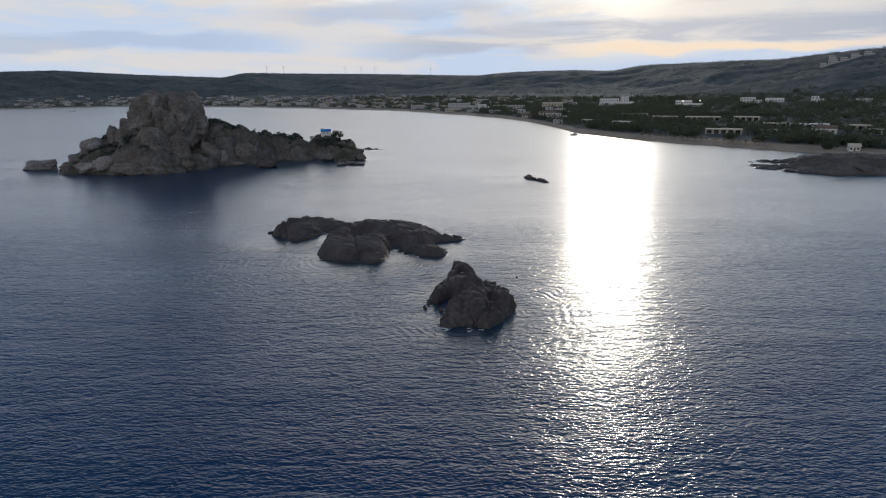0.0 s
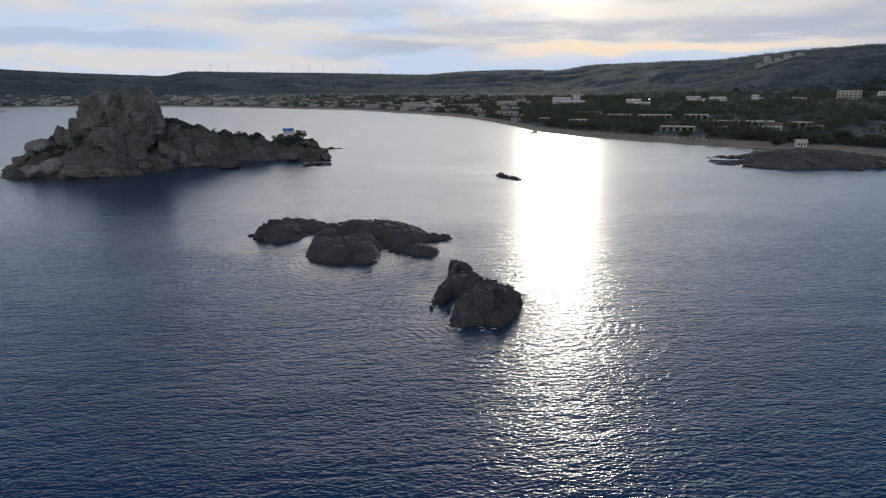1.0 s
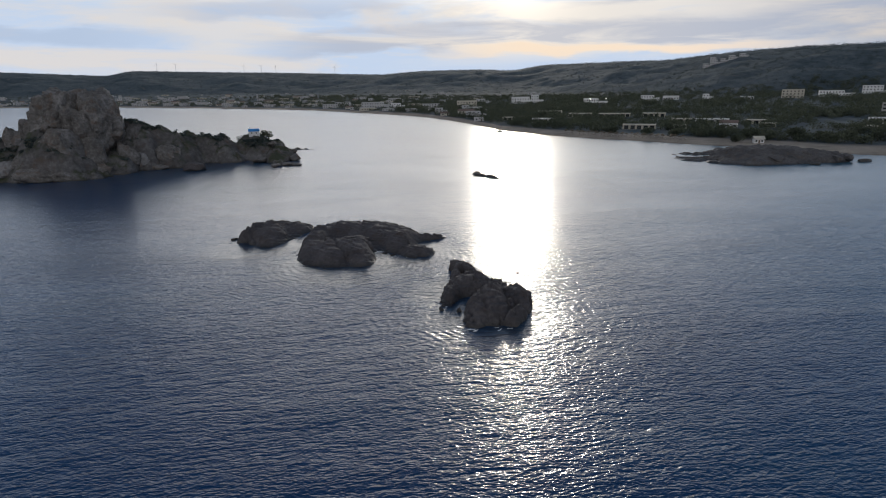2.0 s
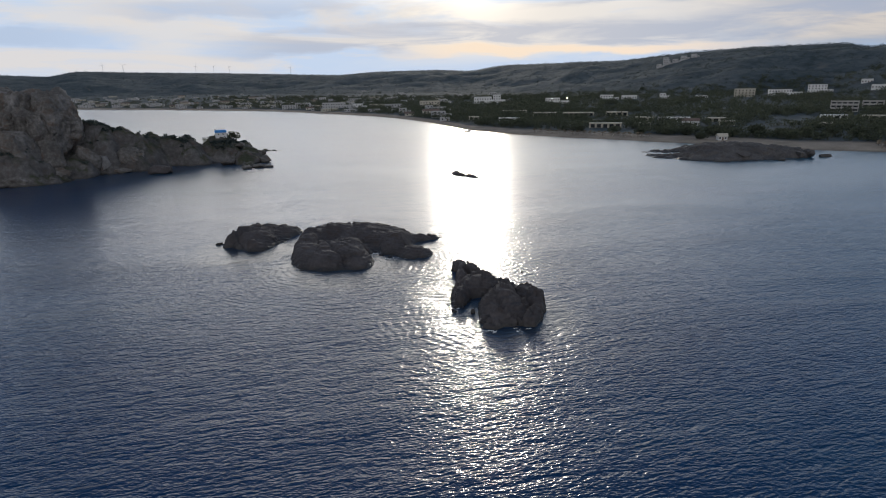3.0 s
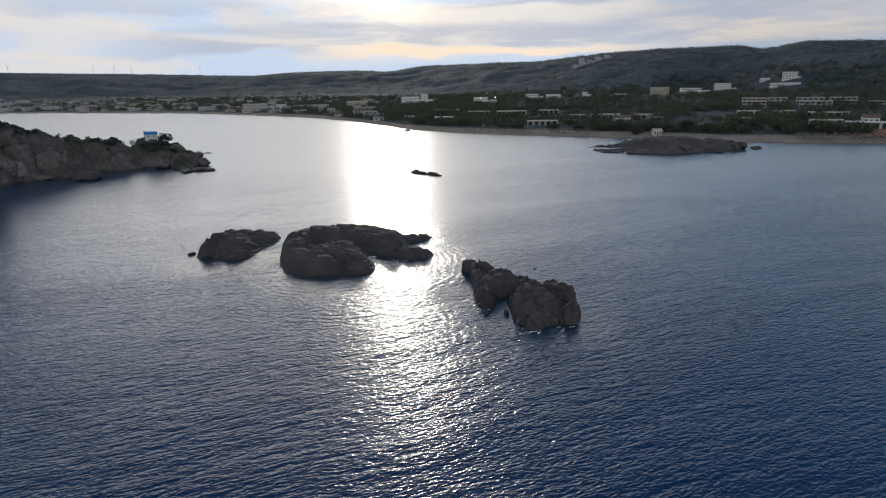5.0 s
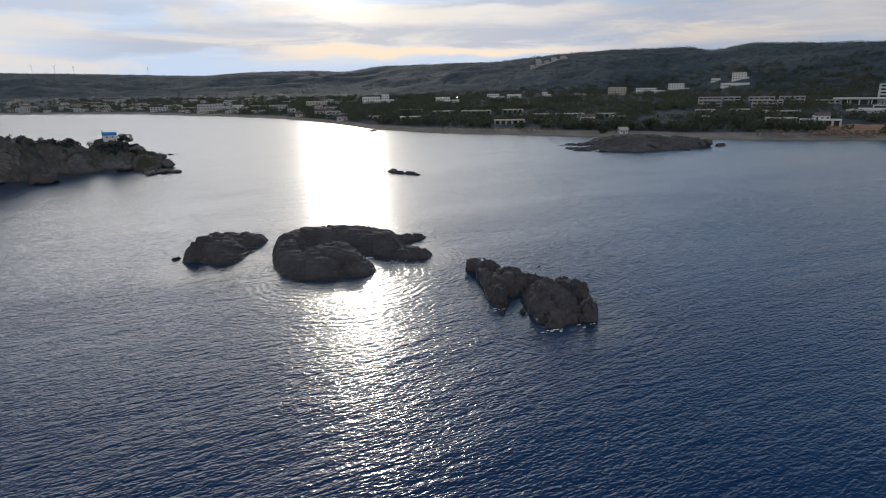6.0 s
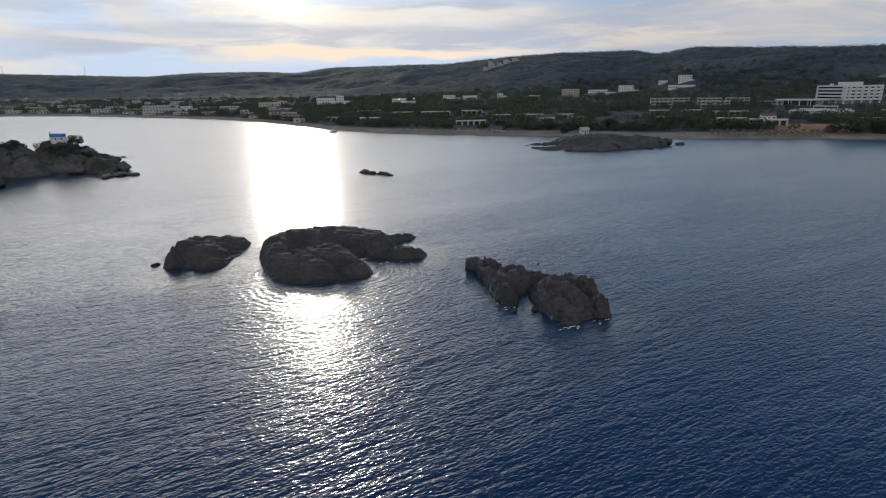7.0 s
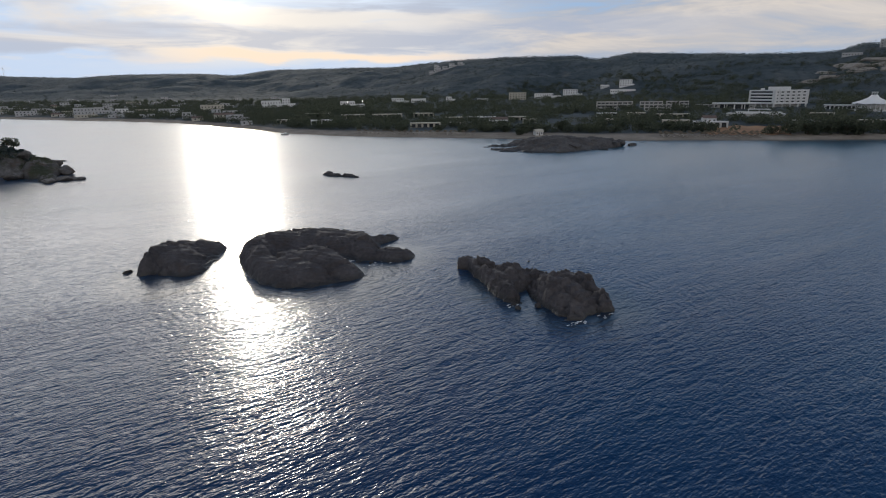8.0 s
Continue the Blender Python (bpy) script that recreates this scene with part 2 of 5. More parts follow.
        ring = calc(t, "MULTIPLY", calc(t, "SINE", calc(t, "MULTIPLY", far, 4.6)), calc(t, "MULTIPLY", fade.outputs[0], ramp(t, noise_of(t, at, 0.12, 3), (0.42, 0.0), (0.62, 1.0))))
        h = calc(t, "ADD", h, ring)
    axes = t.nodes.new("ShaderNodeSeparateXYZ")      # the water lies calmer in the shelter of the bay
    wire(t, at, axes.inputs[0])
    shelter = node(t, "ShaderNodeMapRange", interpolation_type="SMOOTHSTEP")
    for k, v in ((1, 45.0), (2, 170.0), (3, 1.0), (4, 0.45)):
        shelter.inputs[k].default_value = v
    wire(t, axes.outputs[1], shelter.inputs[0])
    calm = calc(t, "MULTIPLY", shelter.outputs[0], calc(t, "SUBTRACT", 1.0, calc(t, "MULTIPLY", near, 0.55)))
    relief(t, p, calc(t, "MULTIPLY", calc(t, "MULTIPLY", h, gust), calm), 1.0, 1.2)
    p.inputs["Roughness"].default_value = 0.11
    # ripples too fine to be modelled spread the sun's glitter
    p.inputs["Coat Weight"].default_value = 0.55
    p.inputs["Coat Roughness"].default_value = 0.32
    p.inputs["Coat IOR"].default_value = 1.33
    wire(t, p.inputs["Normal"].links[0].from_socket, p.inputs["Coat Normal"])
    return m


def land_material():
    m, t, p, at = material("coast_land", 0.95, 0, 0.15)
    shore = t.nodes.new("ShaderNodeAttribute")
    shore.attribute_name = "inland"
    inland = shore.outputs["Fac"]
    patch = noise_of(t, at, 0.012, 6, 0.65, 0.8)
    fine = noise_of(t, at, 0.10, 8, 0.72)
    # scrub lifted and blued in its base colour to stand in for haze
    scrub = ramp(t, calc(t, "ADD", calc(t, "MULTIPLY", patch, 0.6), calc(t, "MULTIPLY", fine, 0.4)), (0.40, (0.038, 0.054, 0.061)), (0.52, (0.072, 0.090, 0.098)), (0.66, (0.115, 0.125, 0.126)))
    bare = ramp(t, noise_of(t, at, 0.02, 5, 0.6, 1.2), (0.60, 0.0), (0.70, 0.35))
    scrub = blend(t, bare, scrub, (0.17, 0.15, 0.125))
    sand = ramp(t, fine, (0.35, (0.21, 0.18, 0.145)), (0.65, (0.32, 0.28, 0.235)))
    edge = calc(t, "ADD", inland, calc(t, "MULTIPLY", calc(t, "SUBTRACT", noise_of(t, at, 0.05, 4), 0.5), 16.0))
    n = node(t, "ShaderNodeMapRange")
    for k, v in ((1, 20.0), (2, 30.0), (3, 0.0), (4, 1.0)):
        n.inputs[k].default_value = v
    wire(t, edge, n.inputs[0])
    col = blend(t, n.outputs[0], sand, scrub)
    w = node(t, "ShaderNodeMapRange")
    for k, v in ((1, 0.5), (2, 4.0), (3, 0.65), (4, 0.0)):
        w.inputs[k].default_value = v
    wire(t, inland, w.inputs[0])
    wire(t, blend(t, w.outputs[0], col, (0.10, 0.08, 0.06)), p.inputs["Base Color"])
    relief(t, p, fine, 0.6, 1.0)
    return m


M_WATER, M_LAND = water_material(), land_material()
M_ISLET = rock_material("pale_limestone", (0.038, 0.036, 0.036), (0.088, 0.084, 0.083), (0.17, 0.164, 0.162), (0.085, 0.062, 0.048), 0.6, True, (0.042, 0.047, 0.026))
M_CRAG = rock_material("grey_limestone", (0.077, 0.075, 0.075), (0.176, 0.173, 0.173), (0.297, 0.292, 0.292), (0.132, 0.090, 0.062), 0.8)
M_CLIFF = rock_material("weathered_cliff", (0.048, 0.044, 0.041), (0.119, 0.112, 0.105), (0.226, 0.218, 0.212), (0.113, 0.077, 0.054), 0.9)
M_SKERRY = rock_material("dark_skerry_rock", (0.036, 0.033, 0.035), (0.064, 0.058, 0.060), (0.104, 0.096, 0.097), (0.060, 0.046, 0.041), 1.6)
M_LEDGE = rock_material("ledge_rock", (0.042, 0.040, 0.040), (0.080, 0.076, 0.075), (0.13, 0.124, 0.12), (0.085, 0.067, 0.054), 1.0)
M_QUARRY = rock_material("quarried_limestone", (0.15, 0.135, 0.115), (0.29, 0.265, 0.235), (0.42, 0.39, 0.35), (0.20, 0.16, 0.12), 0.5, False)
M_WHITE = plain("white_render", (0.62, 0.62, 0.61), 0.8, 0.08, 0.8)
M_CREAM = plain("cream_render", (0.46, 0.43, 0.36), 0.85, 0.12, 0.8)
M_GREYWALL = plain("grey_render", (0.40, 0.39, 0.37), 0.85, 0.12, 0.8)
M_TOWN = plain("town_render", (0.40, 0.40, 0.40), 0.85, 0.12, 0.6)
M_TILE = plain("terracotta_tiles", (0.15, 0.108, 0.090), 0.85, 0.25, 2.0)
M_BLUE = plain("blue_painted_roof", (0.03, 0.20, 0.52), 0.5, 0.15, 2.0)
M_GLASS = plain("dark_window_glass", (0.03, 0.035, 0.04), 0.12, 0.2, 1.0, 0.5, 0, 0.0)
M_WOOD = plain("weathered_wood", (0.13, 0.09, 0.06), 0.8, 0.3, 3.0)
M_BARK = plain("bark", (0.07, 0.052, 0.038), 0.9, 0.3, 3.0)
# leaf tones lifted, scrub leaves blued too, to stand in for haze
M_LEAF = leaf_material("evergreen_leaves", (0.042, 0.053, 0.040), (0.105, 0.118, 0.076))
M_SCRUB = leaf_material("hazy_dry_scrub", (0.038, 0.055, 0.055), (0.085, 0.102, 0.090))
M_STEEL = plain("white_painted_steel", (0.75, 0.75, 0.75), 0.4, 0.05, 1.0)
M_STRAW = plain("straw_thatch", (0.11, 0.085, 0.055), 0.9, 0.3, 4.0)
M_FABRIC = plain("white_canvas", (0.80, 0.79, 0.77), 0.7, 0.05, 1.0)
M_EARTH = plain("ochre_earth", (0.30, 0.17, 0.09), 0.95, 0.25, 0.2)
M_FOAM = plain("sea_foam", (0.75, 0.77, 0.78), 0.7, 0.1, 6.0)
M_LAMP, _t, _p, _at = material("lit_lamp", 0.4)
_p.inputs["Emission Color"].default_value, _p.inputs["Emission Strength"].default_value = (1.0, 0.85, 0.65, 1), 14.0

# ---- shaped ground: helpers ----
TABLE = np.random.RandomState(4).permutation(512)
GRADS = np.random.RandomState(5).normal(size=(512, 3))
GRADS /= np.linalg.norm(GRADS, axis=1)[:, None]


def perlin(p):
    """Gradient noise, about -0.7 to 0.7, at an array of places (n, 3)."""
    cell = np.floor(p).astype(int)
    f = p - cell
    u = f * f * f * (f * (f * 6 - 15) + 10)
    total = np.zeros(len(p))
    for dx in (0, 1):
        for dy in (0, 1):
            for dz in (0, 1):
                k = TABLE[(TABLE[(TABLE[(cell[:, 0] + dx) & 511] + cell[:, 1] + dy) & 511] + cell[:, 2] + dz) & 511]
                g = np.einsum("ij,ij->i", GRADS[k], f - (dx, dy, dz))
                w = (u[:, 0] if dx else 1 - u[:, 0]) * (u[:, 1] if dy else 1 - u[:, 1]) * (u[:, 2] if dz else 1 - u[:, 2])
                total += w * g
    return total


def fbm(x, y, z, scale, octaves=4, gain=0.5):
    p = np.stack([np.ravel(x), np.ravel(y), np.ravel(np.broadcast_to(z, np.shape(x)))], 1) * scale
    total, a = np.zeros(len(p)), 1.0
    for _ in range(octaves):
        total += a * perlin(p)
        p, a = p * 2.03 + 17.3, a * gain
    return total.reshape(np.shape(x))


def cells(x, y, size, seed, jitter=0.9):
    """Flat cells: for each place a random number of its cell, the distance to the cell's rim, and the way from the cell's middle."""
    gx, gy = np.floor(x / size), np.floor(y / size)
    best, second, mark = np.full(x.shape, 9e9), np.full(x.shape, 9e9), np.zeros(x.shape)
    ox, oy = np.zeros(x.shape), np.zeros(x.shape)
    for i in (-1, 0, 1):
        for j in (-1, 0, 1):
            cx, cy = gx + i, gy + j
            h = TABLE[(TABLE[(cx.astype(int) + seed) & 511] + cy.astype(int)) & 511]
            px, py = cx + 0.5 + jitter * (GRADS[h, 0] * 0.5), cy + 0.5 + jitter * (GRADS[h, 1] * 0.5)
            d = np.hypot(x / size - px, y / size - py)
            closer = d < best
            second = np.where(closer, best, np.minimum(second, d))
            mark = np.where(closer, h / 512.0, mark)
            ox, oy = np.where(closer, x - px * size, ox), np.where(closer, y - py * size, oy)
            best = np.where(closer, d, best)
    return mark, second - best, ox, oy


CURVES = {}


def glide(a, table):
    """Smooth interpolation in a short table of (key, value)."""
    key = id(table)
    if key not in CURVES:
        ks, vs = np.array([k for k, _ in table], float), np.array([v for _, v in table], float)
        fine = np.linspace(ks[0], ks[-1], 1200)
        w = np.hanning(15) / np.hanning(15).sum()
        CURVES[key] = fine, np.convolve(np.pad(np.interp(fine, ks, vs), 7, mode="edge"), w, "valid")
    return np.interp(a, *CURVES[key])


# ---- the coast ----
HUB = (-25.0, 15.0)
SHORE = [(-75, 1900), (-50, 1800), (-38, 1710), (-30, 1680), (-18, 1290), (-10.1, 1055), (-3.9, 920), (0.5, 793), (7.1, 655), (11.2, 547), (15.3, 442), (20.1, 397), (25.2, 374), (33.8, 350), (46.7, 331), (54.5, 341), (61.6, 351), (68.5, 376), (80, 420), (115, 640)]
RIDGE = [(-75, 2950), (-38, 2900), (-5, 2750), (3, 2400), (15, 2200), (24, 1800), (34, 1450), (46, 1400), (50, 1250), (60, 1150), (75, 1050), (115, 1100)]
CREST = [(-75, 1.7), (-38, 1.76), (-34, 1.87), (-28, 1.52), (-21.2, 1.22), (-19.6, 1.62), (-8.6, 1.45), (2.7, 1.14), (6, 1.42), (12, 1.5), (15, 1.32), (18.2, 1.8), (27, 1.95), (29, 1.95), (34.5, 2.5), (39.6, 2.74), (46.3, 2.76), (48, 2.33), (51.2, 2.86), (56.4, 2.62), (61, 2.43), (67, 2.42), (68.3, 3.0), (71.3, 2.8), (80, 2.6), (115, 2.4)]


def polar(x, y):
    return np.degrees(np.arctan2(x - HUB[0], y - HUB[1])), np.hypot(x - HUB[0], y - HUB[1])


def ground(x, y):
    """The land's height over the sea and the distance from the shore."""
    x, y = np.asarray(x, float), np.asarray(y, float)
    az, r = polar(x, y)
    rc, rr = glide(az, SHORE), glide(az, RIDGE)
    top = 32.0 + rr * np.tan(np.radians(glide(az, CREST)))
    d = r - rc
    foot = 0.50 * (rr - rc)
    plain_h = 2.4 + 15.0 * np.clip(d / foot, 0, 1.3) ** 1.2
    beach = np.where(d < 0, d * 0.09, 2.4 * (1 - np.exp(-np.maximum(d, 0) / 16.0)))
    s = np.clip((d - foot) / (rr - rc - foot), 0, 1)
    rise = s ** 1.25 * (1.35 - 0.35 * s)
    spur = fbm(x, y, 0.0, 1 / 260.0, 5, 0.5)
    h = beach + (plain_h - 2.4) * np.clip(d / 60, 0, 1)
    h = h * (1 - rise) + top * rise + spur * 20.0 * np.clip(s * 4, 0, 1) * np.clip((1 - s) * 3.0, 0.06, 1)
    h = h + (7.0 * fbm(x, y, 6.0, 1 / 75.0, 3) + 2.2 * fbm(x, y, 9.0, 1 / 22.0, 2)) * np.clip(s * 5, 0, 1) * np.clip((1 - s) * 4, 0.12, 1)
    past = np.maximum(r - rr, 0)
    h = h - past * 0.03
    h = h + fbm(x, y, 3.0, 1 / 30.0, 3) * np.clip(d / 80, 0, 1) * 0.8
    return h, d


def sheet(name, X, Y, Z, mat, attr=None, keep=None):
    """One mesh from a grid of places."""
    rows, cols = X.shape
    k = np.arange(rows * cols).reshape(rows, cols)
    quads = np.stack([k[:-1, :-1], k[:-1, 1:], k[1:, 1:], k[1:, :-1]], -1).reshape(-1, 4)
    co = np.stack([X.ravel(), Y.ravel(), Z.ravel()], 1)
    if keep is not None:
        ok = keep.ravel()[quads].any(1)
        quads = quads[ok]
        used, quads = np.unique(quads, return_inverse=True)
        quads, co = quads.reshape(-1, 4), co[used]
        if attr is not None:
            attr = attr.ravel()[used]
    me = bpy.data.meshes.new(name)
    me.vertices.add(len(co))
    me.vertices.foreach_set("co", co.ravel())
    me.loops.add(quads.size)
    me.loops.foreach_set("vertex_index", quads.ravel())
    me.polygons.add(len(quads))
    me.polygons.foreach_set("loop_start", np.arange(len(quads)) * 4)
    me.update(calc_edges=True)
    if attr is not None:
        me.attributes.new("inland", "FLOAT", "POINT").data.foreach_set("value", attr.ravel())
    me.shade_smooth()
    if me.polygons[len(me.polygons) // 2].normal.z < 0:
        me.flip_normals()
    me.materials.append(mat)
    return me


az = np.radians(np.arange(-75, 115.01, 0.22))
steps = np.concatenate([np.linspace(-60, 60, 25), np.geomspace(66, 2900, 190)])
A, S = np.meshgrid(az, steps, indexing="ij")
R = glide(np.degrees(A), SHORE) + S
X, Y = HUB[0] + R * np.sin(A), HUB[1] + R * np.cos(A)
Z, D = ground(X, Y)
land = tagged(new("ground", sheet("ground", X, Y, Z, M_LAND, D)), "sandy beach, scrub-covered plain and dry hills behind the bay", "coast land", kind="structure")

# the sea, one sheet to the horizon
ring = np.concatenate([[0.002], np.geomspace(4, 4900, 150)])
A, R = np.meshgrid(np.radians(np.linspace(-180, 180, 361)), ring, indexing="ij")
offshore = np.where(np.abs(np.degrees(A) - 20) < 95, R - glide(np.degrees(A), SHORE), -5000.0)
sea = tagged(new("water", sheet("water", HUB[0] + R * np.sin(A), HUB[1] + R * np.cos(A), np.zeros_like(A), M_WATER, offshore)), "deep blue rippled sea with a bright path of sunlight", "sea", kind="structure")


# ---- rocks ----
def lobe(X, Y, cx, cy, rx, ry, h, turn=0.0, steep=3.0):
    c, s = math.cos(radians(turn)), math.sin(radians(turn))
    u, v = ((X - cx) * c + (Y - cy) * s) / rx, ((Y - cy) * c - (X - cx) * s) / ry
    q = (np.abs(u) ** 2.6 + np.abs(v) ** 2.6) ** (1 / 2.6)
    return np.maximum(h * (1 - q ** steep), -4.0 - q * 0.1)


def union(heights, soft=0.5):
    stack = np.stack(heights)
    top = stack.max(0)
    return top + soft * np.log(np.exp((stack - top) / soft).sum(0))


def rocky(x0, x1, y0, y1, step, lobes, warp, rough, facet, soft=0.5, seed=0.0, strata=0.0, tilt=0.0):
    """A rock as a grid of heights: lobes joined softly, warped, broken into tilted faces and low beds, roughened, and pushed sideways a little."""
    X, Y = np.meshgrid(np.arange(x0, x1, step), np.arange(y0, y1, step))
    wx = X + warp[0] * fbm(X, Y, seed, 1 / warp[1], 3)
    wy = Y + warp[0] * fbm(X, Y, seed + 40, 1 / warp[1], 3)
    Z = union([lobe(wx, wy, *l) for l in lobes], soft)
    over = np.clip(Z / 1.2 + 0.4, 0, 1)
    mark, rim, ox, oy = cells(wx + 0.4 * Y, wy, facet[1], 7)
    Z = Z + over * (facet[0] * (mark - 0.5) - facet[0] * 0.7 * np.exp(-rim * 9))
    if tilt:      # broken faces of two sizes
        for size, part_of in ((facet[1] * 1.5, 1.0), (facet[1] * 0.6, 0.7)):
            mark, rim, ox, oy = cells(wx + 0.3 * wy, wy * 1.25 - 0.2 * wx, size, int(seed * 3) + 11)
            Z = Z + over * tilt * part_of * (np.cos(mark * 40.0) * ox + np.sin(mark * 40.0) * oy - 0.12 * size)
    Z = Z + over * rough[0] * fbm(X, Y, seed + 80, 1 / rough[1], 5, 0.55)
    if strata:      # tilted beds that weather into low steps
        bed = (Z + 0.16 * X + 0.10 * Y + 0.5 * fbm(X, Y, seed + 60, 1 / 5.0, 3)) / (strata * 2.2)
        f = bed - np.floor(bed)
        Z = Z + over * strata * 1.5 * (np.clip((f - 0.5) * 2.6 + 0.5, 0, 1) - f)
    side = rough[0] * 0.5
    X2 = X + side * fbm(X, Y, Z * 0.8 + seed, 1 / (rough[1] * 0.6), 3)
    Y2 = Y + side * fbm(X, Y, Z * 0.8 + seed + 20, 1 / (rough[1] * 0.6), 3)
    return X2, Y2, Z


def part(name, bm, mat, parent, label=""):
    me = bm
    if isinstance(bm, bmesh.types.BMesh):
        me = bpy.data.meshes.new(name)
        bm.to_mesh(me)
        bm.free()
    if not me.materials:
        me.materials.append(mat)
    ob = new(name, me)
    ob.parent = parent
    if label:
        ob["label"] = label
    return ob


def merged(grid, mat, name):
    X, Y, Z = grid
    return sheet(name, X, Y, Z, mat, keep=Z > -1.2)


def holder(name, at, label, category, group=""):
    """An empty at a thing's base, which parents its parts."""
    ob = tagged(new(name), label, category, group)
    ob.location = at
    return ob


def under(child, parent):
    """Makes a mesh that was built in world places a part of a thing."""
    child.parent = parent
    child.matrix_parent_inverse = Matrix.Translation(parent.location).inverted()
    return child


def stone(name, size, seed, mat, planes=14, rough=0.16, level=5):
    """A faceted boulder: a ball cut by random planes and roughened; its base at z 0, sunk a little."""
    rs = np.random.RandomState(seed)
    bm = bmesh.new()
    bmesh.ops.create_icosphere(bm, subdivisions=level, radius=1.0)
    co = np.array([v.co[:] for v in bm.verts])
    n = rs.normal(size=(planes, 3))
    n /= np.linalg.norm(n, axis=1)[:, None]
    far = rs.uniform(0.60, 0.95, planes)
    co = co / (np.abs(co) ** 3.0).sum(1)[:, None] ** (1 / 3.0)
    reach = np.ones(len(co))
    for k in range(planes):
        c = co @ n[k]
        reach = np.where(c > 0.05, np.minimum(reach, far[k] / np.maximum(c, 0.05)), reach)
    co = co * reach[:, None]
    co = co * (1 + rough * fbm(co[:, 0] + seed * 3.1, co[:, 1], co[:, 2], 2.2, 5, 0.6))[:, None]
    co = co * np.array(size) * 0.5
    for v, c in zip(bm.verts, co):
        v.co = c
        v.co.z += size[2] * 0.30
    for f in bm.faces:
        f.smooth = True
    me = bpy.data.meshes.new(name)
    bm.to_mesh(me)
    bm.free()
    me.materials.append(mat)
    return me


def boulder(parent, x, y, z, size, seed, mat, turn=0.0, lean=0.0, name="boulder", label=""):
    ob = new(name, stone(name, size, seed, mat))
    ob.matrix_world = pose(x, y, z, lean, lean * 0.5, turn)
    under(ob, parent)
    if label:
        ob["label"] = label
    return ob


def foam(parent, spots, seed):
    """Thin flecks of white water at a rock's foot."""
    rs = np.random.RandomState(seed)
    bm = bmesh.new()
    for cx, cy, spread, count in spots:
        for _ in range(count):
            x, y, r = cx + rs.normal() * spread, cy + rs.normal() * spread * 0.5, rs.uniform(0.05, 0.2)
            ring = [bm.verts.new((x + r * rs.uniform(1.0, 2.6) * math.cos(a), y + r * rs.uniform(0.3, 0.8) * math.sin(a), 0.03)) for a in np.linspace(0, 2 * math.pi, 8)[:-1]]
            top = bm.verts.new((x, y, 0.07))
            for i in range(7):
                bm.faces.new((ring[i], ring[(i + 1) % 7], top))
    ob = under(part("foam", bm, M_FOAM, None), parent)
    return tagged(ob, "white foam on the water", kind="stuff")


def skerry(name, at, area, step, lobes, warp, rough, facet, seed, label, stones=(), crack=None, spots=(), soft=0.3, strata=0.3, tilt=0.22):
    thing = holder(name, (*at, 0), label, "sea rock", "rocks in the bay")
    X, Y, Z = rocky(*area, step, lobes, warp, rough, facet, soft, seed, strata, tilt)
    Z = Z - 0.35
    if crack:
        for ax, ay, bx, by, deep, wide in crack:
            u = np.clip(((X - ax) * (bx - ax) + (Y - ay) * (by - ay)) / ((bx - ax) ** 2 + (by - ay) ** 2), 0, 1)
            d = np.hypot(X - ax - u * (bx - ax), Y - ay - u * (by - ay)) + 0.5 * fbm(X, Y, 2.0, 0.5, 2)
            Z = Z - deep * np.exp(-(d / wide) ** 2) * np.clip(Z, 0, 1)
    under(new("rock_body", merged((X, Y, Z), M_SKERRY, "rock_body")), thing)
    for k, (x, y, z, w, d, h, turn) in enumerate(stones):
        boulder(thing, x, y, z, (w, d, h), int(seed * 10) + k, M_SKERRY, turn)
    if spots:
        foam(thing, spots, int(seed * 7))
    return thing


SLAB = [(-36.1, 139.4, 5.3, 7.8, 3.14, 0, 1.9), (-29.9, 143.9, 3.6, 5.9, 1.99, -28, 2.5), (-36.0, 133.4, 2.6, 3.9, 1.53, 11, 2.9),
        (-39.3, 139.7, 1.8, 5.4, 3.60, -36, 3.5), (-35.3, 144.9, 5.4, 3.5, 3.02, 31, 2.5), (-31.2, 139.5, 2.2, 3.6, 0.71, 25, 1.6)]
skerry("skerry", (-37, 135), (-50, -24, 122, 152), 0.2, SLAB, (0.9, 6.0), (0.4, 2.6), (0.1, 3.0), 1.0, "low rounded dark brown rock standing in the sea",
       [(-43.9, 138.6, -0.2, 1.8, 1.0, 0.9, 20)], crack=[(-40.5, 140.0, -37.0, 129.0, 0.6, 0.4)], soft=0.7, strata=0.22, tilt=0.12)
DOME = [(-18.2, 129.0, 7.3, 13.5, 1.19, -23, 3.0), (-10.3, 133.8, 9.8, 11.3, 3.32, 30, 1.8), (-19.7, 121.2, 7.3, 9.0, 2.75, -6, 3.2), (-16.2, 119.1, 1.0, 1.0, 0.70, 2, 2.3), (-3.1, 119.6, 3.9, 4.0, 1.90, 4, 2.6), (-0.2, 130.2, 5.2, 1.4, 1.90, 8, 1.8),
        (-5.6, 127.6, 3.5, 7.3, 3.30, -16, 2.4), (-24.8, 129.0, 2.6, 9.6, 3.50, -6, 3.2), (-15.4, 137.5, 10.1, 6.0, 3.31, -26, 1.9), (-15.6, 121.5, 3.4, 9.6, 2.70, 10, 3.0), (-22.0, 136.0, 3.0, 8.0, 3.22, -22, 3.4)]
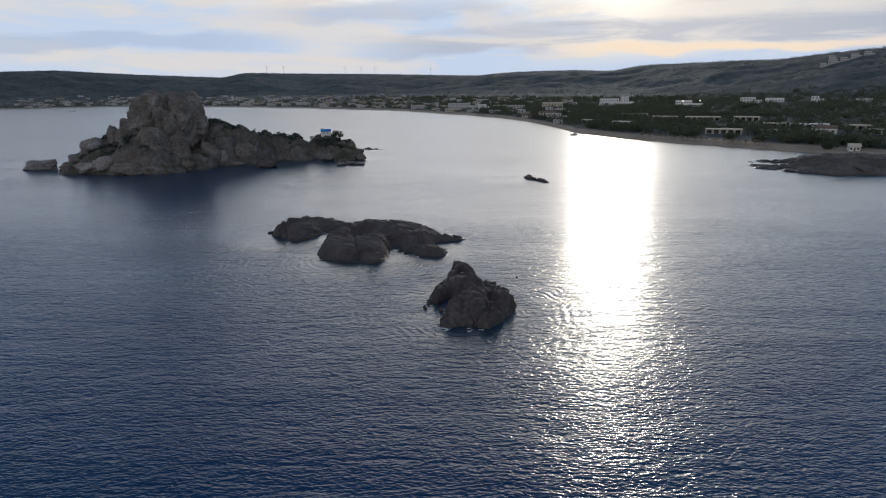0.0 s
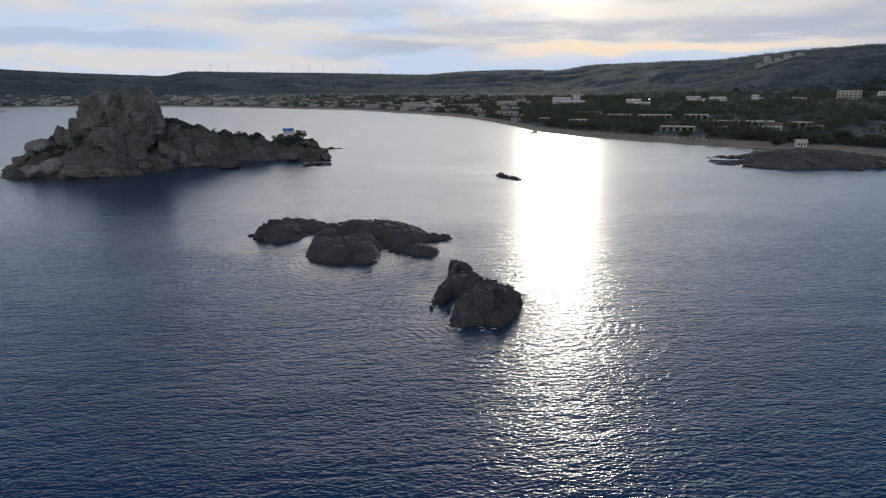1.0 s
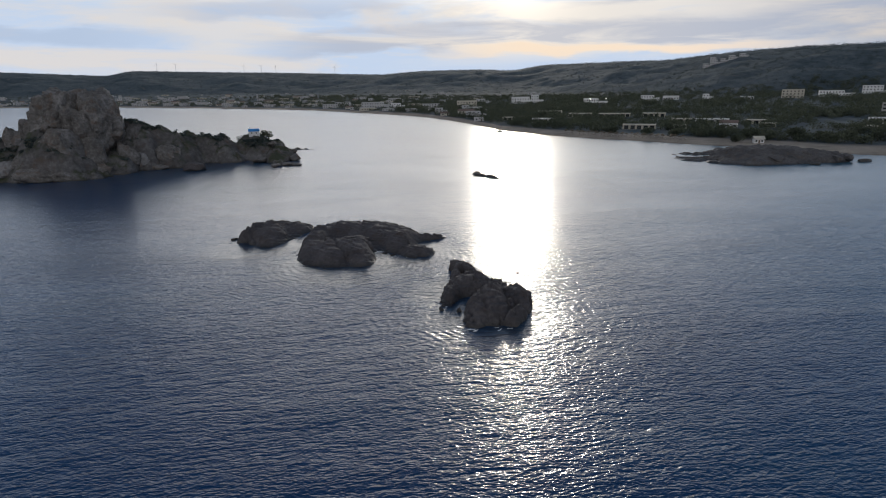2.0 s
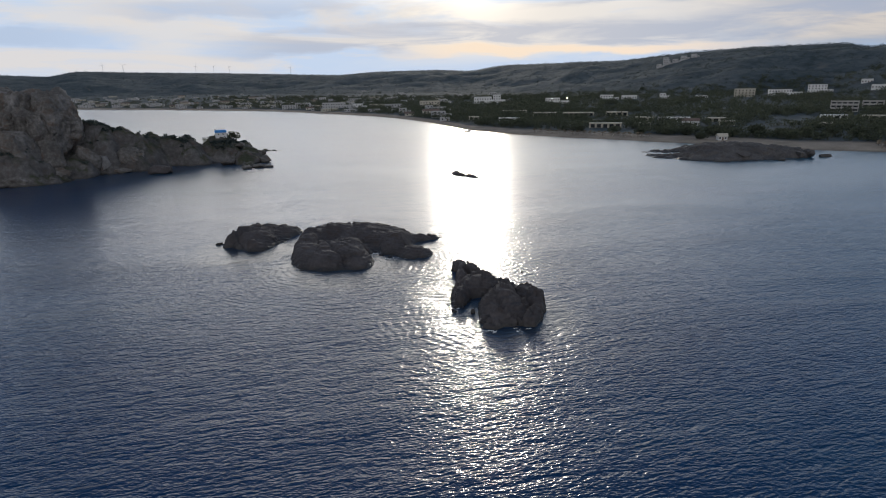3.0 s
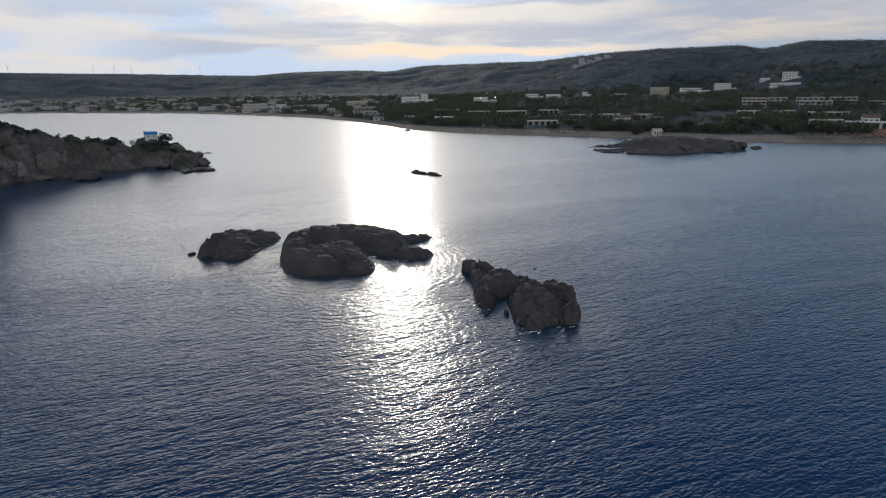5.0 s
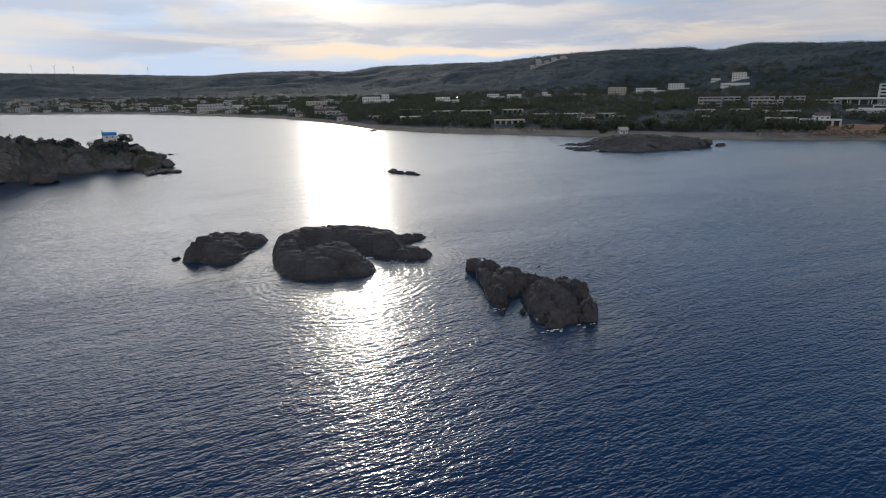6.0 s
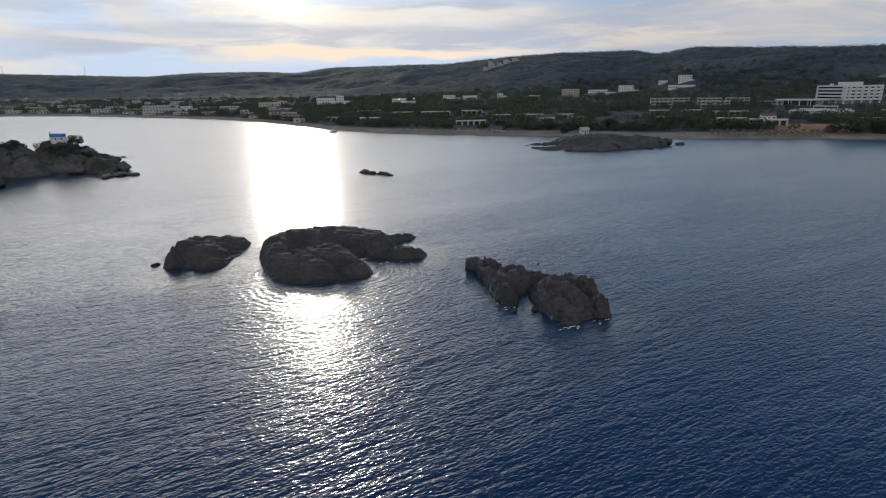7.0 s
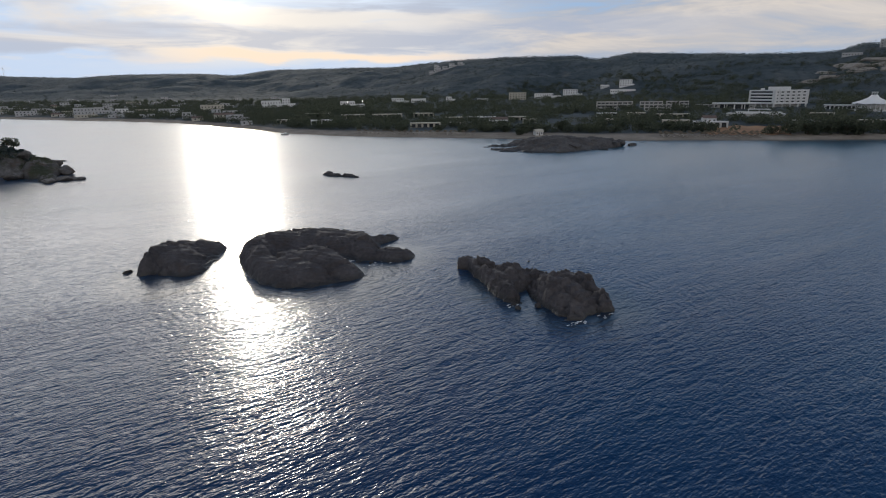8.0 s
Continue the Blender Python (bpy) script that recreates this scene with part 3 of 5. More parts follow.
skerry("skerry", (-15, 123), (-34, 10, 104, 146), 0.2, DOME, (0.9, 6.0), (0.35, 2.8), (0.06, 3.4), 3.0, "broad domed dark rock split by a crack, in the sea",
       [(-9.8, 120.6, -0.3, 1.6, 1.2, 0.9, 10), (-8.2, 118.9, -0.3, 1.4, 0.9, 0.7, 50), (-25.6, 114.6, -0.3, 1.2, 0.9, 0.7, 40)],
       [(-21.0, 126.5, -17.2, 113.0, 0.55, 0.32), (-22.0, 129.0, -12.0, 121.0, 1.2, 0.5)], [(-11.2, 122.0, 0.9, 34), (-7.6, 117.6, 1.2, 14)], 0.9, 0.22, 0.10)
JAGGED = [(5.5, 86.4, 4.4, 7.6, 3.30, -20, 2.4), (10.4, 88.3, 1.9, 5.3, 3.10, 5, 2.8), (1.8, 81.7, 2.5, 2.6, 1.42, 3, 2.6), (8.0, 81.2, 1.6, 3.0, 2.60, -25, 2.0), (-0.1, 92.8, 1.7, 4.5, 2.51, -16, 2.3), (3.0, 95.4, 2.7, 4.3, 3.27, -15, 1.4),
        (3.8, 96.9, 3.8, 4.0, 2.94, -14, 3.4), (2.6, 102.8, 1.0, 6.5, 2.70, -20, 3.6), (4.0, 104.6, 1.0, 3.9, 2.41, 34, 3.4), (-1.5, 88.6, 1.4, 1.0, 0.74, -4, 1.4), (8.8, 89.5, 3.4, 4.4, 1.78, -21, 1.8), (7.9, 94.4, 5.0, 2.6, 1.65, 82, 3.6)]
skerry("skerry", (5, 90), (-8, 18, 74, 114), 0.16, JAGGED, (0.9, 3.4), (0.7, 2.2), (0.22, 2.4), 5.0, "jagged dark brown rock with a spur, in the sea",
       [(-2.4, 87.2, -0.3, 0.7, 0.9, 1.0, 30), (0.2, 86.0, -0.3, 0.8, 0.9, 1.2, 0)],
       [(4.6, 92.0, 3.6, 80.5, 0.5, 0.35), (8.2, 91.0, 7.6, 80.5, 0.5, 0.35)], [(0.6, 79.0, 0.7, 16), (-2.6, 88.5, 0.5, 7), (5.4, 78.6, 0.8, 9)], 0.3, 0.35, 0.22)
tip = holder("sea_rock", (14.1, 102.6, 0), "small rock tip breaking the surface", "sea rock", "rocks in the bay")
boulder(tip, 14.1, 102.6, -0.25, (0.6, 0.45, 0.6), 71, M_SKERRY, 0, 0, "rock_body")
skerry("reef", (33, 219), (25, 43, 205, 233), 0.3, [(31.2, 222.0, 1.9, 4.8, 1.5, 22, 3), (34.6, 215.6, 1.1, 4.6, 1.0, 24, 3)], (1.0, 3.0), (0.5, 2.0), (0.3, 2.0), 6.0, "narrow black reef just above the water",
       [(31.6, 220.2, 0.1, 1.6, 2.2, 1.1, 0), (36.4, 212.8, -0.2, 1.0, 1.4, 0.6, 30), (30.0, 224.6, -0.1, 1.2, 1.2, 0.7, 10)])

LEDGE = [(163, 238, 24, 19, 5.2, 0, 2.6), (183, 232, 15, 11, 4.2, 0, 2.6), (139, 240, 7, 16, 0.8, 30, 3), (152, 262, 18, 4.5, 1.0, -5, 3), (178, 258, 26, 20, 3.6, 0, 2), (150, 228, 10, 5, 1.0, -25, 3)]
ledge = holder("rock_ledge", (165, 240, 0), "long low grey-brown rock ledge running out from the beach", "rock ledge")
LX, LY, LZ = rocky(116, 226, 203, 292, 0.6, LEDGE, (3.5, 11.0), (1.5, 5.0), (0.9, 5.0), 0.5, 8.0)
under(new("rock_body", merged((LX, LY, LZ), M_LEDGE, "rock_body")), ledge)
for k, (x, y, w, d, h) in enumerate([(199, 222, 7, 4, 2.2), (192, 224, 5, 5, 3.5), (186, 222, 6, 5, 3), (172, 218, 5, 4, 2.2), (146, 222, 5, 3, 1.4), (133, 254, 4, 3, 1.2), (160, 226, 8, 6, 4), (176, 230, 8, 7, 5.2), (166, 240, 10, 8, 6.4), (151, 236, 7, 6, 3.4), (184, 236, 8, 6, 5.0)]):
    boulder(ledge, x, y, -0.4 if h < 3 else 0.6, (w, d, h), 200 + k, M_LEDGE, 37 * k)

# ---- the islet ----
ISLET = [(-153, 267, 27, 21, 11.5, 0, 2.2), (-158, 270, 11, 11, 16, 0, 3), (-137, 268, 21, 25, 20, 0, 3), (-115, 284, 18, 16, 21.5, 0, 2.2), (-104, 287, 17, 15, 17, 0, 2.2), (-90, 302, 22, 11, 12.0, -22, 4),
         (-97, 296, 13, 13, 13, 0, 3), (-68, 311, 13, 16, 9.8, 0, 3.6), (-54, 296, 7, 14, 5.0, 8, 2.4), (-50, 275, 6.5, 5.5, 1.6, -15, 2.6), (-50, 342, 9, 1.6, 0.9, -25, 3), (-60, 328, 9, 9, 5, 0, 2.4), (-135, 252, 21, 9, 5, 0, 2.4), (-105, 278, 16, 7, 5, 34, 2.4), (-120, 265, 10, 9, 9, 30, 2.4)]
islet = holder("rocky_islet", (-120, 280, 0), "steep rocky islet with a grey limestone crag and scrub", "islet")
IX, IY, IZ = rocky(-190, -32, 226, 352, 0.55, ISLET, (4.5, 16.0), (2.2, 9.0), (1.6, 7.0), 0.8, 11.0, 0.5, 0.14)
under(new("rock_slope", merged((IX, IY, IZ), M_ISLET, "rock_slope")), islet)


def height_on(X, Y, Z, x, y):
    k = np.argmin((X - x) ** 2 + (Y - y) ** 2)
    return float(Z.ravel()[k])


def crag(name, cx, cy, z0, w, d, h, seed, turn, planes):
    """A steep block of limestone: a box-like body, tapering and faceted."""
    bm = bmesh.new()
    bmesh.ops.create_icosphere(bm, subdivisions=6, radius=1.0)
    co = np.array([v.co[:] for v in bm.verts])
    p = 3.4
    co = co / (np.abs(co) ** p).sum(1)[:, None] ** (1 / p)
    rs = np.random.RandomState(seed)
    n = rs.normal(size=(planes, 3)) * (1, 1, 0.55)
    n /= np.linalg.norm(n, axis=1)[:, None]
    far = rs.uniform(0.80, 1.05, planes)
    scale = np.ones(len(co))
    for k in range(planes):
        c = co @ n[k]
        scale = np.where(c > 0.05, np.minimum(scale, far[k] / np.maximum(c, 0.05)), scale)
    co = co * scale[:, None]
    q = co * np.array([w, d, h]) * 0.5
    bulge = fbm(q[:, 0] + seed, q[:, 1], q[:, 2] * 0.45, 1 / 9.0, 5, 0.55)
    q = q * (1 + 0.30 * bulge + 0.14 * fbm(q[:, 0], q[:, 1] + 9, q[:, 2], 1 / 3.2, 5, 0.6))[:, None]
    cleft = np.abs(fbm(q[:, 0] + 50, q[:, 1], q[:, 2] * 0.22, 1 / 7.0, 3))
    q[:, :2] *= (1 - 0.10 * np.exp(-(cleft / 0.06) ** 2))[:, None]
    for v, c in zip(bm.verts, q):
        v.co = (c[0], c[1], c[2] + h * 0.5)
    for f in bm.faces:
        f.smooth = True
    ob = new(name, bpy.data.meshes.new(name))
    bm.to_mesh(ob.data)
    bm.free()
    ob.data.materials.append(M_CLIFF)
    ob.matrix_world = pose(cx, cy, z0, 0, 0, turn)
    return under(ob, islet)


crag("crag", -137, 274, 9, 31, 30, 24.0, 3, 4, 26)
crag("crag", -123.5, 270, 8, 17, 22, 24.6, 8, 20, 18)
crag("crag", -129, 262, 6, 14, 14, 21.0, 12, 50, 16)
for k, (x, y, top, w, d, h, turn, lean) in enumerate([
        (-163.5, 263, 14, 12, 9, 13, 30, 1), (-170, 259, 8.5, 12, 8, 10, 20, 4), (-157, 265, 20.6, 4.5, 4.5, 11, 0, 2), (-150.5, 268, 23.4, 6, 6, 13, 20, 0), (-153.5, 266, 18, 6, 6, 10, 50, 3), (-133, 253.5, 18.4, 15, 9, 18, 8, 2),
        (-123.6, 258.5, 15.2, 9.5, 7, 16, 25, 4), (-114.4, 269, 12, 9, 6, 12, 10, 6), (-108.5, 272, 8.8, 7, 6, 10, 40, 5), (-100.8, 279, 9.6, 10, 6, 11, 15, 7), (-141.5, 256, 14, 10, 8, 14, 40, 6), (-147, 255, 11, 11, 8, 12, 60, 4),
        (-153, 252, 7, 12, 8, 9, 20, 3), (-140, 246, 5, 13, 7, 7, 5, 2), (-129, 247, 5, 11, 7, 7, 50, 0), (-121, 257, 5.5, 9, 6, 7, 10, 0), (-162, 250, 4.5, 11, 7, 6, 0, 0), (-176, 260, 4, 8, 6, 5, 30, 0), (-115, 263, 3, 8, 5, 4.5, 15, 0), (-104, 273, 2.6, 8, 4, 4, 0, 0),
        (-80, 296, 5, 6, 4, 5, 0, 0), (-62, 286, 2.5, 6, 4, 3, 20, 0), (-47, 271, 1.6, 6, 3, 2.2, 10, 0), (-52, 268.5, 1.5, 5, 3, 2, 50, 0),
        (-43.5, 270, 0.9, 4, 2, 1.4, 0, 0), (-46, 290, 3, 6, 5, 4, 70, 0), (-50, 302, 5, 6, 5, 4, 30, 0), (-58, 303, 8.5, 4, 4, 3, 0, 0)]):
    boulder(islet, x, y, top - 0.75 * h, (w * 1.15, d * 1.2, h), 400 + k, M_CLIFF if k % 4 else M_CRAG, turn, (lean + 4) * (1.4 if k % 2 else -1.4))
for x, y, w, d, h, seed, turn, label in ((-194.5, 265.5, 14, 7, 6.6, 31, 12, "low grey rock with a sloping back beside the islet"), (-86.5, 264.5, 9.5, 6, 6.6, 33, 5, "dark squat boulder in the sea below the islet")):
    lone = holder("sea_rock", (x, y, 0), label, "sea rock", "rocks in the bay")
    boulder(lone, x, y, -0.9, (w, d, h), seed, M_CRAG if w > 10 else M_SKERRY, turn, 6 if w > 10 else 0, "rock_body")
    if w > 10:
        boulder(lone, x + 3.8, y + 0.8, 0.4, (7, 6, 6.4), seed + 1, M_CRAG, 40)
        boulder(lone, x - 5.2, y - 0.6, -0.6, (6, 5, 3.6), seed + 2, M_CRAG, 10)

# ---- buildings ----
TAKEN = [(306, 216, 20, 16, 30)]      # footprints that the woods leave free: x, y, half width, how far before, how far behind


def box(bm, x0, x1, y0, y1, z0, z1):
    vs = [bm.verts.new((x, y, z)) for z in (z0, z1) for x, y in ((x0, y0), (x1, y0), (x1, y1), (x0, y1))]
    for f in ((3, 2, 1, 0), (4, 5, 6, 7), (0, 1, 5, 4), (1, 2, 6, 5), (2, 3, 7, 6), (3, 0, 4, 7)):
        bm.faces.new([vs[k] for k in f])
    return bm


def piece(name, parent, mat, *boxes, label=""):
    bm = bmesh.new()
    for b in boxes:
        box(bm, *b)
    return part(name, bm, mat, parent, label)


def site(x, y, turn=0.0, clear=26.0, half=0.0, deep=12.0, lift=0.0):
    """The pose of a building whose front (-y) looks to the bay, and its free strip in the woods."""
    a, _ = polar(x, y)
    h, _ = ground(np.array([x]), np.array([y]))
    TAKEN.append((x, y, half + 2.0, clear, deep + 3.0))
    return pose(x, y, float(h[0]) + lift, 0, 0, -float(a) + turn)


def gable(bm, x0, x1, y0, y1, z, top, over=0.3):
    """A ridged roof along x, with thickness."""
    ym = (y0 + y1) / 2
    pts = [(y0 - over, z), (ym, top), (y1 + over, z), (y1 + over, z - 0.18), (ym, top - 0.2), (y0 - over, z - 0.18)]
    a = [bm.verts.new((x0 - over, y, zz)) for y, zz in pts]
    b = [bm.verts.new((x1 + over, y, zz)) for y, zz in pts]
    for i in range(6):
        j = (i + 1) % 6
        bm.faces.new((a[i], a[j], b[j], b[i]))
    bm.faces.new((a[0], a[5], a[4], a[1]))
    bm.faces.new((a[1], a[4], a[3], a[2]))
    bm.faces.new((b[1], b[4], b[5], b[0]))
    bm.faces.new((b[2], b[3], b[4], b[1]))
    return bm


def window(parent, x, y, z, w=1.1, h=1.2, mat=None):
    """A window set into a front wall at y: its dark pane, with a sill and a frame as parts."""
    pane = piece("window", parent, M_GLASS, (x - w / 2, x + w / 2, y - 0.03, y + 0.12, z, z + h))
    piece("sill", pane, mat or M_WHITE, (x - w / 2 - 0.08, x + w / 2 + 0.08, y - 0.16, y - 0.03, z - 0.09, z))
    return pane


def villa(m, w, d, floors, wall, label, roof="flat", group="", upper=1.0, name="house", gaps=3.0, floor_h=3.0):
    """A plastered house: storeys that may step back, flat or tiled roof, windows and a door in front and at one side."""
    thing = tagged(new(name), label, "house", group)
    thing.matrix_world = m
    z = -2.0
    for f in range(floors):
        k = 1.0 if f == 0 else upper
        x0, x1 = -w / 2, -w / 2 + w * k
        y0 = 0.0 if f == 0 else d * (1 - k) * 0.6
        top = (f + 1) * floor_h
        body = piece("wall", thing, wall, (x0, x1, y0, d, z, top))
        n = max(1, int((x1 - x0) / gaps))
        for i in range(n):
            cx = x0 + (i + 0.5) * (x1 - x0) / n
            if f == 0 and i == n // 2:
                piece("door", body, M_WOOD, (cx - 0.55, cx + 0.55, y0 - 0.04, y0 + 0.1, 0.0, 2.1))
            else:
                window(body, cx, y0, f * floor_h + 0.9, 1.3, 1.3)
        if f == floors - 1 and roof == "tile":
            part("roof", gable(bmesh.new(), x0, x1, y0, d, top, top + 1.6), M_TILE, thing, "terracotta tiled roof")
        else:
            rim = 0.25
            piece("parapet", thing, wall, (x0 - 0.1, x1 + 0.1, y0 - 0.1, y0 + rim, top, top + 0.5), (x0 - 0.1, x1 + 0.1, d - rim, d + 0.1, top, top + 0.5), (x0 - 0.1, x0 + rim, y0 + rim, d - rim, top, top + 0.5), (x1 - rim, x1 + 0.1, y0 + rim, d - rim, top, top + 0.5))
        if f > 0 and k == 1.0:
            piece("balcony", thing, wall, (x0 + 0.4, x1 - 0.4, y0 - 1.3, y0, f * floor_h - 0.15, f * floor_h + 0.05), (x0 + 0.4, x1 - 0.4, y0 - 1.3, y0 - 1.2, f * floor_h + 0.05, f * floor_h + 0.95))
        z = top
    return thing


def bungalow_row(x, y, w, h=3.0, d=6.0, wall=None, turn=0.0, bay=4.2, label="long low cream bungalow row with shaded loggias among trees", clear=7.0):
    """A low terrace of holiday rooms: set-back glazing between piers under one flat roof."""
    wall = wall or M_CREAM
    row = tagged(new("bungalow_row"), label, "bungalow row", "bungalow rows by the beach")
    row.matrix_world = site(x, y, turn, clear, w / 2, d)
    piece("wall", row, wall, (-w / 2, w / 2, 1.4, d, -2.0, h - 0.5))
    piece("roof", row, wall, (-w / 2 - 0.3, w / 2 + 0.3, -0.35, d + 0.3, h - 0.5, h + 0.15))
    n = max(2, int(round(w / bay)))
    for i in range(n + 1):
        cx = -w / 2 + i * w / n
        piece("pier", row, wall, (cx - 0.25, cx + 0.25, -0.1, 1.4, -2.0, h - 0.5))
    for i in range(n):
        cx = -w / 2 + (i + 0.5) * w / n
        piece("glazing", row, M_GLASS, (cx - bay * 0.32, cx + bay * 0.32, 1.33, 1.45, 0.1, h - 0.7))
    return row


def storey_block(thing, w, d, floors, z0, floor_h, wall, bays, name="wing", band=True):
    """Floors of set-back rooms behind white balcony bands, on a dark core."""
    core = piece(name, thing, wall, (-w / 2, w / 2, 1.3, d, z0, z0 + floors * floor_h))
    piece("end_wall", core, wall, (-w / 2 - 0.3, -w / 2, 0, d, z0, z0 + floors * floor_h + 0.6))
    piece("end_wall", core, wall, (w / 2, w / 2 + 0.3, 0, d, z0, z0 + floors * floor_h + 0.6))
    for f in range(floors):
        z = z0 + f * floor_h
        piece("balcony", core, wall, (-w / 2, w / 2, 0, 1.3, z - 0.15, z + 0.08), (-w / 2, w / 2, 0, 0.12, z + 0.08, z + 1.05))
        for i in range(bays):
            cx = -w / 2 + (i + 0.5) * w / bays
            piece("window", core, M_GLASS, (cx - w / bays * 0.38, cx + w / bays * 0.38, 1.22, 1.36, z + 0.12, z + floor_h - 0.55))
    piece("parapet", core, wall, (-w / 2, w / 2, -0.1, 0.3, z0 + floors * floor_h, z0 + floors * floor_h + 0.6))
    return core


# the tall white hotel, standing corner-on to the bay
hotel = tagged(new("hotel"), "white five-storey hotel on stilts with balcony bands", "hotel")
hotel.matrix_world = site(480, 289, 0, 36, 30, 36)
FH, Z0 = 2.7, 3.5
turnL = radians(38)
core = piece("core", hotel, M_WHITE, (-1, 1, 20, 22, -2.0, 14.0))


def facade(parent, corner, way, length, floors, bays, banded):
    """One outer face of the hotel, from the near corner along way."""
    u = Vector((math.cos(way), math.sin(way), 0))
    side = 1 if u.x > 0 else -1
    m = Matrix.Translation(corner) @ Matrix.Rotation(way if side > 0 else way - math.pi, 4, "Z")

    def slab(name, owner, mat, x0, x1, y0, y1, z0, z1):
        if side < 0:
            x0, x1 = -x1, -x0
        bm = box(bmesh.new(), x0, x1, y0, y1, z0, z1)
        bmesh.ops.transform(bm, matrix=m, verts=bm.verts)
        return part(name, bm, mat, owner)

    body = slab("wing", parent, M_WHITE, 0.4, length, 1.5, 13.0, Z0, Z0 + floors * FH)
    for f in range(floors):
        z = Z0 + f * FH
        slab("balcony", body, M_WHITE, 0.3, length, 0.0, 1.5, z - 0.2, z + 1.15)
        if banded:
            slab("window", body, M_GLASS, 0.8, length - 0.6, 1.38, 1.56, z + 1.15, z + FH - 0.25)
        for i in range(bays + 1):
            x = 0.3 + i * (length - 0.8) / bays
            if not banded:
                slab("divider", body, M_WHITE, x, x + 0.45, 0.05, 1.5, z + 1.15, z + FH - 0.2)
                if i < bays:
                    slab("window", body, M_GLASS, x + 0.9, x + (length - 0.8) / bays * 0.78, 1.38, 1.56, z + 0.2, z + FH - 0.5)
    slab("parapet", body, M_WHITE, 0.0, length + 0.2, -0.15, 0.6, Z0 + floors * FH - 0.2, Z0 + floors * FH + 0.9)
    slab("end_wall", body, M_WHITE, length, length + 0.3, 0.0, 13.0, Z0 - 0.2, Z0 + floors * FH + 0.9)
    for i in range(5):
        x = 0.6 + i * (length - 1.6) / 4
        slab("column", body, M_WHITE, x, x + 0.8, 0.5, 1.6, -2.0, Z0)
    slab("ground_floor", body, M_GREYWALL, 2.0, length - 3.0, 4.0, 12.0, -2.0, Z0)
    return body


facade(hotel, Vector((0, 0, 0)), turnL + math.pi - radians(76), 25.0, 4, 7, True)
facade(hotel, Vector((0, 0, 0)), radians(36), 33.0, 4, 6, False)
piece("roof_house", hotel, M_WHITE, (-5, 12, 10, 20, Z0 + 4 * FH - 0.5, Z0 + 4 * FH + 3.6))
piece("roof_house", hotel, M_WHITE, (-11, -8, 12, 16, Z0 + 4 * FH - 0.5, Z0 + 4 * FH + 2.4))

lobby = tagged(new("hotel_lobby"), "low white hotel lobby with a wide flat canopy", "lobby")
lobby.matrix_world = site(455, 309, 0, 40, 20, 14)
piece("wall", lobby, M_GREYWALL, (-14, 16, 4, 14, -3, 4.6))
piece("canopy", lobby, M_WHITE, (-19, 18, 0, 15, 4.6, 5.5))
for x in (-17, -9, -1, 7, 15):
    piece("column", lobby, M_WHITE, (x - 0.3, x + 0.3, 0.6, 1.2, -3, 4.6))
for x in (-10, -4, 2, 8):
    piece("glazing", lobby, M_GLASS, (x - 2.4, x + 2.4, 3.9, 4.05, 0.4, 4.0))
terrace = tagged(new("terrace"), "raised dark hotel terrace with white parapet edges", "terrace")
terrace.matrix_world = site(398, 262, -4, 20, 24, 16)
piece("retaining_wall", terrace, M_GREYWALL, (-20, 20, 0, 30, -4, 1.6))
piece("parapet", terrace, M_WHITE, (-20, 6, -0.3, 0.1, 1.6, 2.3))
piece("parapet", terrace, M_WHITE, (-14, 18, 12.0, 12.4, 1.6, 3.0))
piece("pergola", terrace, M_WHITE, (-6, 10, 14, 20, 4.4, 4.8), (-5.6, -5.2, 14.4, 14.8, 1.6, 4.4), (9.2, 9.6, 14.4, 14.8, 1.6, 4.4), (1.8, 2.2, 14.4, 14.8, 1.6, 4.4))

# the restaurant under a white tent roof
hall = tagged(new("tent_restaurant"), "round restaurant under a white peaked tent roof", "restaurant")
hall.matrix_world = site(491, 218, 0, 20, 28, 40) @ Matrix.Diagonal((0.74, 0.74, 0.8, 1))
bm = bmesh.new()
N = 48
rings = []
for k in range(11):
    s = k / 10
    r = 3.0 + 16.0 * s
    rings.append([bm.verts.new((r * math.cos(a) * (1 + 0.05 * s * math.cos(8 * a)), 19 + r * math.sin(a) * (1 + 0.05 * s * math.cos(8 * a)), 15.2 - 8.4 * s ** 0.62 + 0.5 * s * math.cos(8 * a))) for a in np.linspace(0, 2 * math.pi, N, endpoint=False)])
for a, b in zip(rings, rings[1:]):
    for i in range(N):
        bm.faces.new((a[i], b[i], b[(i + 1) % N], a[(i + 1) % N])).smooth = True
tent = part("tent_roof", bm, M_FABRIC, hall, "white canvas tent roof")
bm = bmesh.new()
for a in np.linspace(0, 2 * math.pi, 8, endpoint=False):
    x, y = 2.6 * math.cos(a), 19 + 2.6 * math.sin(a)
    box(bm, x - 0.15, x + 0.15, y - 0.15, y + 0.15, 14.4, 17.6)
box(bm, -3.0, 3.0, 16, 22, 17.6, 18.2)
part("crown_frame", bm, M_STEEL, tent)
bm = bmesh.new()
bmesh.ops.create_cone(bm, segments=40, radius1=15.5, radius2=15.5, depth=9.0, cap_ends=True, matrix=Matrix.Translation((0, 19, 2.0)))
part("round_wall", bm, M_GREYWALL, hall)
for a in np.linspace(math.pi * 1.05, math.pi * 1.95, 12):
    x, y = 17.0 * math.cos(a), 19 + 17.0 * math.sin(a)
    piece("column", hall, M_WHITE, (x - 0.3, x + 0.3, y - 0.3, y + 0.3, -2, 7.2))
piece("side_wing", hall, M_WHITE, (-44, -16, 16, 24, -2, 5.0))
